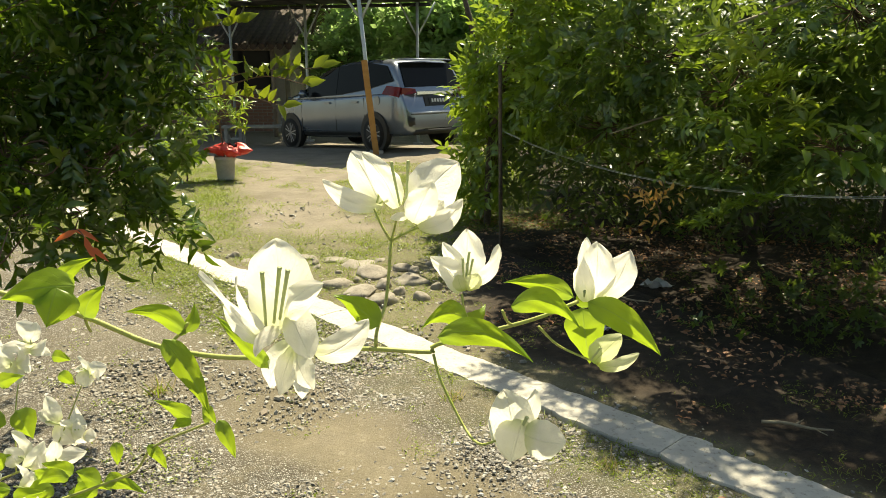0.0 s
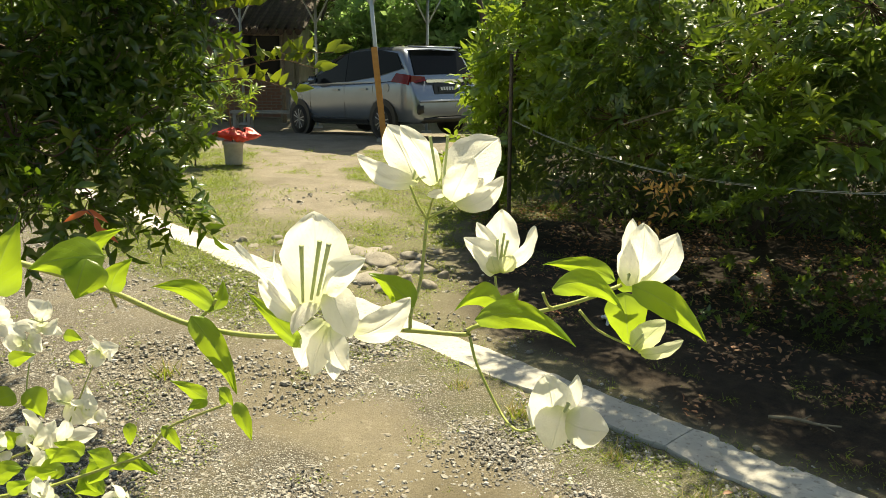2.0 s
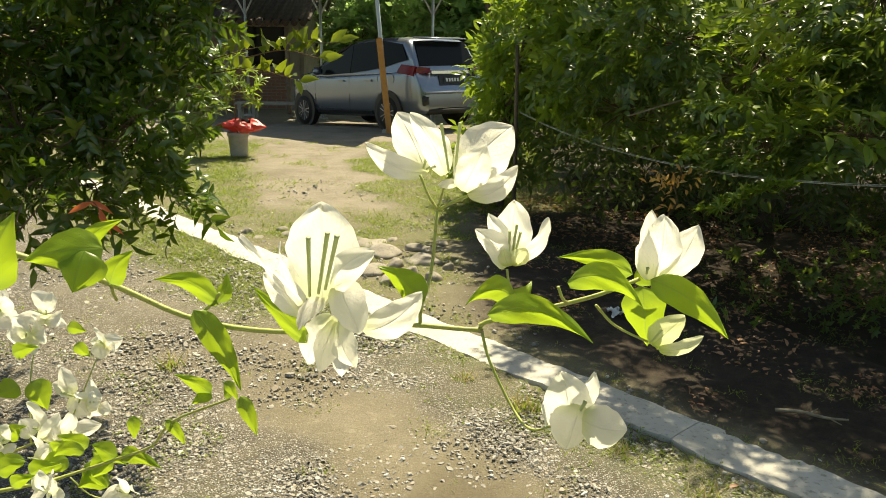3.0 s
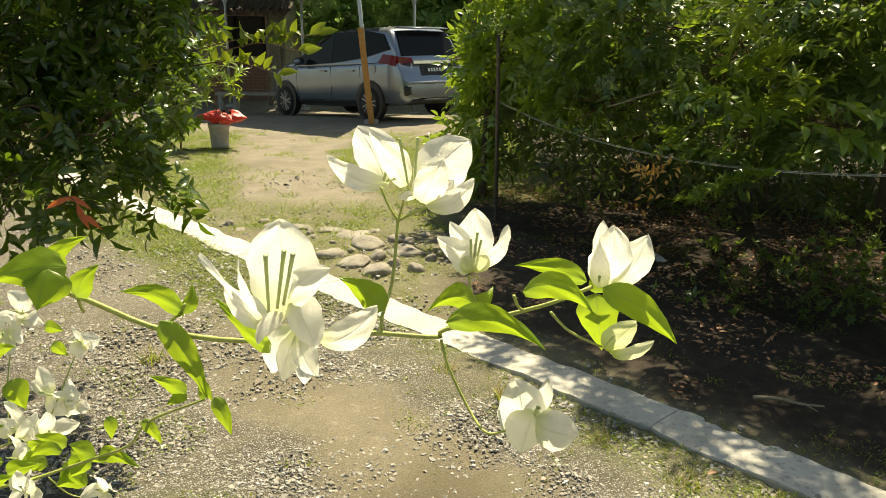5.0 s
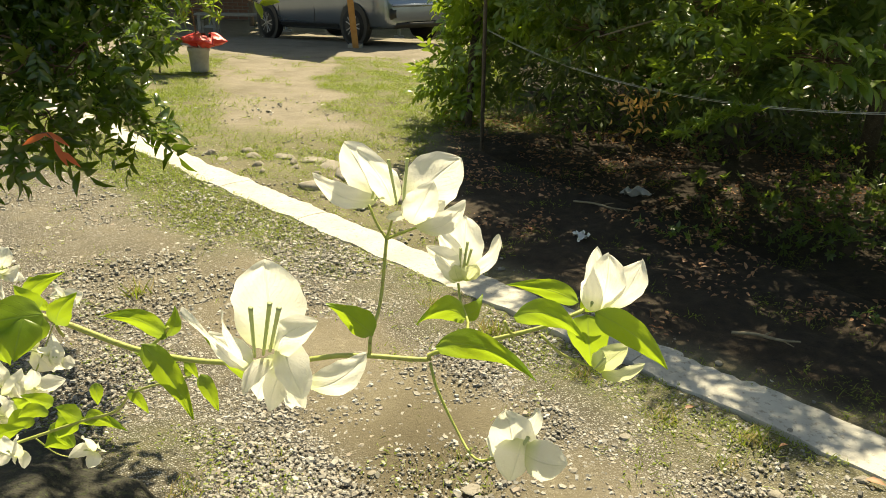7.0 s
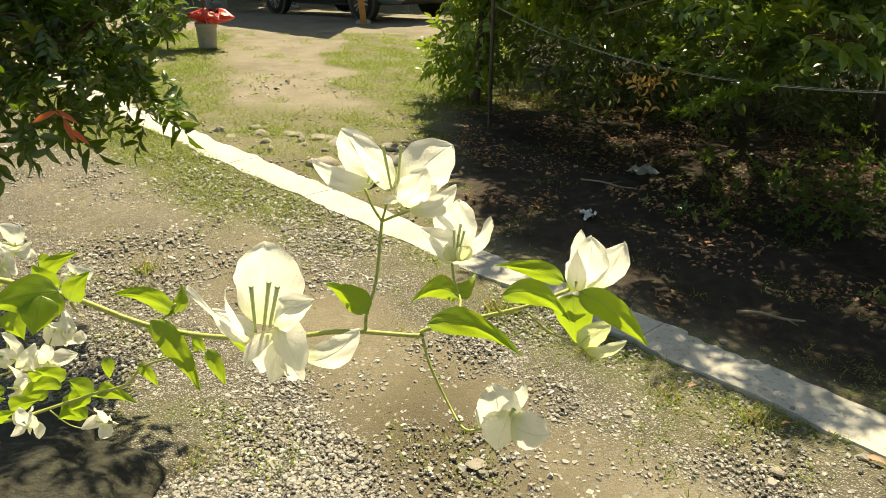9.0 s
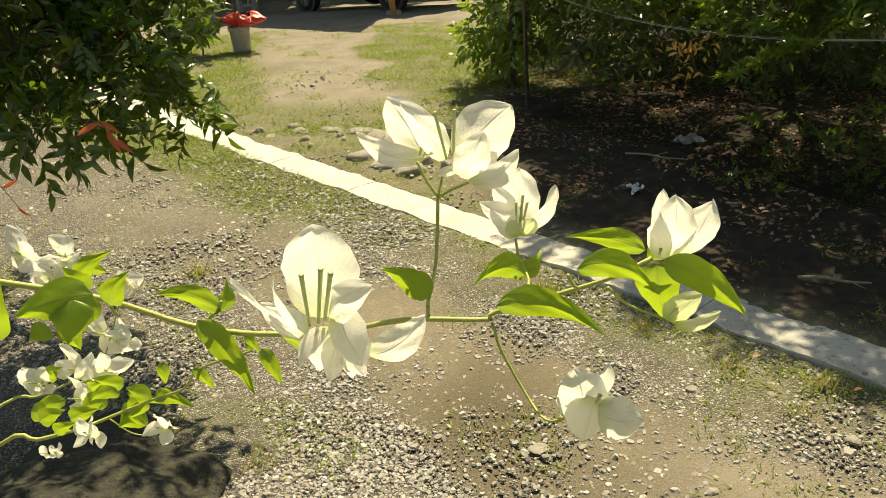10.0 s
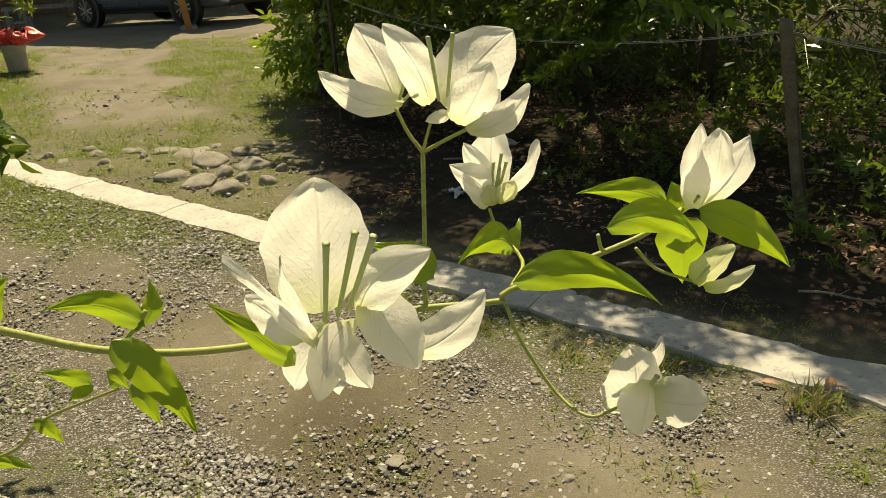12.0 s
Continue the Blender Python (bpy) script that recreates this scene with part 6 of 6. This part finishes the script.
leaf((0.0207, 0.3220, 1.4060), (0.0511, 0.3100, 1.3994), 0.0152, 18, 0.12, 0.3, 0.24)
leaf((0.0573, 0.3250, 1.4074), (0.0903, 0.3150, 1.3842), 0.0163, 14, 0.1, 0.25, 0.08)
leaf((0.0565, 0.3350, 1.4007), (0.0626, 0.3400, 1.3701), 0.0230, 24, 0.06, 0.2, 0)
leaf((0.0615, 0.3420, 1.3991), (0.0582, 0.3470, 1.4105), 0.0141, 20, 0.1, 0.25, 0)
fl = flower([((0.0607, 0.3280, 1.3769), (0.0643, 0.3260, 1.3837))], 0.001)
bract((0.0626, 0.3320, 1.3739), (0.0742, 0.3260, 1.3902), 0.0131, 10, 0.1, 0.4, 0.05, fl, "young_petal")
bract((0.0648, 0.3280, 1.3732), (0.0829, 0.3250, 1.3818), 0.0066, 10, 0.12, 0.4, -0.08, fl, "young_petal")
bract((0.0643, 0.3320, 1.3728), (0.0717, 0.3370, 1.3824), 0.0086, 20, 0.1, 0.3, 0, fl, "young_petal")
stem([(0.0168, 0.32, 1.4047), (0.0196, 0.323, 1.3981), (0.023, 0.325, 1.3955)], 0.0008, 0.0008)
stem([(0.0348, 0.327, 1.3944), (0.0448, 0.33, 1.3838), (0.0600, 0.33, 1.3764)], 0.0008, 0.0006)
# hanging flower on a thin stalk
stem([(-0.0152, 0.322, 1.3825), (-0.0115, 0.318, 1.3703), (-0.0014, 0.31, 1.3522), (0.0051, 0.297, 1.3494), (0.013, 0.294, 1.3523), (0.0245, 0.293, 1.3585)], 0.0008, 0.0006)
fl = flower([((0.0239, 0.2920, 1.3591), (0.0259, 0.2900, 1.3653)), ((0.0247, 0.2920, 1.3586), (0.0305, 0.2890, 1.3620))], 0.0015)
bract((0.0196, 0.3000, 1.3457), (0.0158, 0.2900, 1.3783), 0.0207, 4, 0.08, 0.3, 0.06, fl)
bract((0.0266, 0.3020, 1.3541), (0.0305, 0.2960, 1.3756), 0.0097, 15, 0.06, 0.3, 0, fl)
bract((0.0240, 0.2920, 1.3633), (0.0187, 0.2860, 1.3462), 0.0182, 10, 0.12, 0.35, 0.04, fl)
bract((0.0250, 0.2890, 1.3582), (0.0424, 0.2840, 1.3567), 0.0174, 4, 0.14, 0.35, -0.06, fl)
# lower spray
stem([(-0.72, 0.68, 0.9), (-0.5436, 0.7, 1.0433), (-0.4989, 0.7, 1.0489), (-0.4597, 0.71, 1.0532), (-0.445, 0.73, 1.0481), (-0.3853, 0.74, 1.0668), (-0.3286, 0.7, 1.1061), (-0.2861, 0.65, 1.1605), (-0.2089, 0.58, 1.2199)], 0.003, 0.0012)
stem([(-0.8, 0.8, 0.9), (-0.6728, 0.9, 0.9616), (-0.6376, 0.92, 0.9579), (-0.5857, 0.92, 0.9786), (-0.5336, 0.92, 1.0045)], 0.003, 0.0014)
stem([(-0.4434, 0.75, 1.0364), (-0.4294, 0.76, 1.0095), (-0.4069, 0.76, 1.0032)], 0.001, 0.0007)
stem([(-0.5336, 0.92, 1.0045), (-0.5319, 0.95, 1.023), (-0.5096, 0.98, 1.0879)], 0.0014, 0.0009)
stem([(-0.5857, 0.92, 0.9786), (-0.5984, 0.96, 1.053), (-0.6021, 1.0, 1.1131)], 0.0014, 0.0009)
leaf((-0.1988, 0.575, 1.2246), (-0.1853, 0.57, 1.1923), 0.0172, 10, 0.12, 0.2, 0.05)
leaf((-0.212, 0.58, 1.2354), (-0.2011, 0.575, 1.2207), 0.0121, 20, 0.12, 0.2, 0.1)
leaf((-0.2089, 0.58, 1.2199), (-0.2168, 0.59, 1.2308), 0.0113, 20, 0.12, 0.2, 0.1)
leaf((-0.3439, 0.7, 1.1393), (-0.3456, 0.7, 1.113), 0.0156, 10, 0.12, 0.2, 0)
leaf((-0.2914, 0.65, 1.1624), (-0.2754, 0.65, 1.1367), 0.0155, 15, 0.12, 0.2, 0.1)
leaf((-0.3815, 0.74, 1.0706), (-0.3283, 0.72, 1.0681), 0.0234, 15, 0.12, 0.2, 0.15)
leaf((-0.3852, 0.74, 1.0675), (-0.4165, 0.75, 1.0773), 0.0284, 15, 0.12, 0.2, 0.1)
leaf((-0.3995, 0.75, 1.0638), (-0.4204, 0.75, 1.0366), 0.0289, 20, 0.12, 0.2, 0)
leaf((-0.4313, 0.76, 1.0475), (-0.4044, 0.75, 1.0265), 0.0279, 10, 0.12, 0.2, 0)
leaf((-0.4296, 0.76, 1.0645), (-0.4655, 0.76, 1.055), 0.0221, 15, 0.12, 0.2, 0.2)
leaf((-0.4909, 0.7, 1.0711), (-0.4593, 0.7, 1.0851), 0.0255, 10, 0.12, 0.2, 0.1)
leaf((-0.4701, 0.72, 1.0572), (-0.4346, 0.72, 1.0717), 0.0257, 15, 0.12, 0.2, 0.1)
leaf((-0.4787, 0.7, 1.0565), (-0.4515, 0.7, 1.0693), 0.0199, 20, 0.12, 0.2, 0.1)
leaf((-0.5109, 0.72, 1.0718), (-0.4879, 0.72, 1.0623), 0.0292, 10, 0.12, 0.2, 0.1)
leaf((-0.6122, 0.95, 1.0931), (-0.5746, 0.95, 1.1062), 0.0264, 20, 0.12, 0.2, 0.1)
leaf((-0.5384, 0.97, 1.1012), (-0.5179, 0.97, 1.0839), 0.0244, 20, 0.12, 0.2, 0.1)
leaf((-0.5452, 0.97, 1.1269), (-0.5192, 0.97, 1.1203), 0.0225, 20, 0.12, 0.2, 0.1)
leaf((-0.604, 0.9, 0.9983), (-0.5757, 0.9, 1.0163), 0.0299, 15, 0.12, 0.2, 0.1)
leaf((-0.5542, 0.9, 0.9898), (-0.5321, 0.9, 0.9719), 0.0262, 15, 0.12, 0.2, 0.1)
leaf((-0.4565, 0.8200, 1.0335), (-0.4869, 0.8100, 1.0535), 0.0272, 16, 0.12, 0.25, 0.1)
leaf((-0.4064, 0.7600, 1.0353), (-0.4364, 0.7500, 1.0240), 0.0389, 16, 0.12, 0.25, 0.1)
leaf((-0.4209, 0.7600, 1.0645), (-0.3791, 0.7500, 1.0535), 0.0222, 16, 0.12, 0.25, 0.1)
leaf((-0.2310, 0.6000, 1.2142), (-0.2572, 0.5900, 1.2356), 0.0175, 16, 0.12, 0.25, 0.1)
leaf((-0.5931, 0.9500, 1.0551), (-0.5692, 0.9400, 1.0180), 0.0513, 16, 0.12, 0.25, 0.1)
leaf((-0.6091, 0.9500, 1.0478), (-0.6371, 0.9400, 1.0353), 0.0370, 16, 0.12, 0.25, 0.1)
leaf((-0.5597, 0.8600, 0.9918), (-0.6016, 0.8500, 0.9777), 0.0270, 16, 0.12, 0.25, 0.1)
leaf((-0.4942, 0.8400, 1.0060), (-0.5249, 0.8300, 0.9901), 0.0332, 16, 0.12, 0.25, 0.1)
leaf((-0.5240, 0.8600, 1.0017), (-0.4938, 0.8500, 1.0240), 0.0228, 16, 0.12, 0.25, 0.1)
leaf((-0.2301, 0.6000, 1.2141), (-0.2447, 0.5900, 1.2086), 0.0139, 16, 0.12, 0.25, 0.1)
# flowers of the lower spray
open_flower((-0.5877, 1.0, 1.1324), 0.0292, 6, 1)
open_flower((-0.6093, 0.98, 1.1065), 0.0316, 6, 2)
open_flower((-0.502, 0.98, 1.0993), 0.026, 5, 3)
open_flower((-0.5354, 0.96, 1.0283), 0.0378, 7, 4)
open_flower((-0.512, 0.95, 1.0232), 0.0263, 4, 20)
open_flower((-0.5603, 0.9, 1.0094), 0.0326, 5, 5)
open_flower((-0.518, 0.9, 1.0061), 0.03, 5, 6)
open_flower((-0.5384, 0.86, 0.9911), 0.0275, 5, 7)
open_flower((-0.6102, 0.9, 0.9911), 0.0312, 5, 8)
open_flower((-0.4371, 0.7, 1.0554), 0.0228, 6, 9)
open_flower((-0.3955, 0.77, 1.0066), 0.0224, 4, 10)
open_flower((-0.484, 0.7, 1.0318), 0.0091, 4, 11)
open_flower((-0.6806, 1.05, 1.1176), 0.0362, 5, 12)
open_flower((-0.5076, 0.72, 1.0149), 0.0113, 3, 14)


# ---- small things ----
def build_dead_leaves(at, n, spread, seed):
    root = thing("dead_twig", "hanging twig of dry orange-brown leaves caught on the net", "twig", at, "dry twigs on the net")
    rng = np.random.RandomState(seed)
    tube("twig", [(0, 0, 0.12), (0.03, -0.02, 0.02), (-0.03, -0.03, -0.08)], [0.004, 0.002], M["twig"], root, 5)
    p = rng.normal(size=(n, 3)) * spread
    d = rng.normal(size=(n, 3)) * 0.9 + [0, -0.3, -0.2]
    for i, size in enumerate(rng.uniform(0.035, 0.07, n)):
        co, f = scatter(leaf_template("mid"), p[i:i + 1], frames_from(d[i:i + 1], 0.8, rng), [size])
        as_part("leaf", fast_mesh("leaf", co, f, M["orange_leaf"]), root)


M["orange_leaf"] = leafy("orange_leaf", (0.50, 0.24, 0.06), (0.68, 0.48, 0.18), (0.85, 0.52, 0.12), 0.6, 0.4, 60.0)
build_dead_leaves((1.24, 4.40, 0.78), 54, (0.10, 0.04, 0.05), 31)
build_dead_leaves((1.24, 4.44, 0.62), 22, (0.06, 0.04, 0.05), 32)


def build_scrap(at, size, turn):
    """A torn piece of white plastic, crumpled on the soil."""
    n = 12
    u, v = np.meshgrid(np.linspace(-1, 1, n), np.linspace(-1, 1, n), indexing="ij")
    z = 0.03 + 0.022 * np.sin(4 * u + 2 * v) + 0.016 * np.sin(7 * v - 3 * u) + 0.02 * u * v
    co = np.column_stack([(0.11 * u + 0.02 * np.sin(5 * v)).ravel(), (0.07 * v + 0.015 * np.sin(6 * u)).ravel(), np.maximum(z, 0.004).ravel()])
    idx = np.arange(n * n).reshape(n, n)
    f = np.stack([idx[:-1, :-1], idx[1:, :-1], idx[1:, 1:], idx[:-1, 1:]], -1).reshape(-1, 4)
    ob = new("plastic_scrap", fast_mesh("plastic_scrap", co, f, M["white_bar"]))
    ob.matrix_world = pose(*at, 0, 0, turn) @ Matrix.Scale(size, 4)
    tagged(ob, "crumpled torn white plastic scrap lying on dark soil", "plastic scrap")


build_scrap((1.46, 5.08, 0.01), 0.9, 25)
build_scrap((0.92, 4.22, 0.01), 0.55, 100)


def build_stick(a, b, radius):
    """A fallen dry stick with two short side twigs, lying on the soil."""
    a, b = np.array(a), np.array(b)
    root = thing("stick", "dry fallen brown stick lying on the shaded soil", "stick", tuple(a), "fallen sticks")
    d = b - a
    side = np.array([-d[1], d[0], 0.02])
    tube("stem", [d * 0, d * 0.35 + side * 0.05, d * 0.7 - side * 0.03, d], [radius, radius * 0.9, radius * 0.5], M["pale_bark"], root, 6)
    tube("side_twig", [d * 0.45, d * 0.6 + side * 0.22], [radius * 0.6, radius * 0.3], M["pale_bark"], root, 5)
    tube("side_twig", [d * 0.7, d * 0.9 - side * 0.18], [radius * 0.5, radius * 0.25], M["pale_bark"], root, 5)


build_stick((1.36, 3.02, 0.02), (1.62, 2.92, 0.03), 0.008)
build_stick((1.0, 4.9, 0.02), (1.3, 4.6, 0.06), 0.007)
build_stick((1.95, 2.55, 0.02), (2.2, 2.35, 0.03), 0.006)


def build_fallen_leaf(x, y, turn, size):
    co, f = scatter(leaf_template("oval"), np.zeros((1, 3)), np.eye(3)[None], [size])
    ob = new("fallen_leaf", fast_mesh("fallen_leaf", co, f, M["dry_leaf"]))
    ob.matrix_world = pose(x, y, 0.014, 12, -8, turn)
    tagged(ob, "curled reddish brown dry leaf beside the kerb", "leaf", "dry leaves by the kerb")


for lx, ly, turn, size in [(1.60, 1.93, 20, 0.07), (1.66, 1.88, 130, 0.055), (1.42, 2.02, -40, 0.06), (1.75, 1.75, 75, 0.065), (1.25, 2.2, 200, 0.045), (0.96, 2.42, 10, 0.04), (1.9, 1.62, 150, 0.06)]:
    build_fallen_leaf(lx, ly, turn, size)


def build_tuft(x, y, n, height, seed):
    """A clump of long thin blades, half of them dry."""
    rng = np.random.RandomState(seed)
    root = thing("grass_tuft", "wispy clump of long green and straw-coloured grass", "grass tuft", (x, y, 0.0), "tufts along the kerb")
    for name, mat in (("green_blade", M["grass"]), ("dry_blade", M["straw"])):
        p = rng.normal(size=(n, 3)) * [0.035, 0.035, 0.0]
        d = rng.normal(size=(n, 3)) * [0.7, 0.7, 0.1] + [0, 0, 0.9]
        co, f = scatter(blade_template(), p, frames_from(d, 0.4, rng), height * rng.uniform(0.5, 1.1, n))
        tagged(as_part(name, fast_mesh(name, co, f, mat), root), kind="stuff")


M["straw"] = leafy("straw", (0.36, 0.28, 0.12), (0.50, 0.42, 0.20), (0.55, 0.45, 0.2), 0.6, 0.35, 60.0)
for i, (tx, ty, n, h) in enumerate([(1.50, 1.86, 45, 0.10), (1.14, 2.24, 40, 0.07), (0.86, 2.36, 30, 0.06), (0.62, 2.66, 40, 0.06), (0.30, 3.02, 45, 0.08), (0.05, 3.28, 40, 0.06), (-0.72, 1.95, 40, 0.05), (-0.5, 2.15, 25, 0.04), (-1.35, 3.35, 22, 0.09), (0.12, 2.12, 18, 0.04), (1.0, 2.1, 25, 0.05)]):
    build_tuft(tx, ty, n, h, 60 + i)
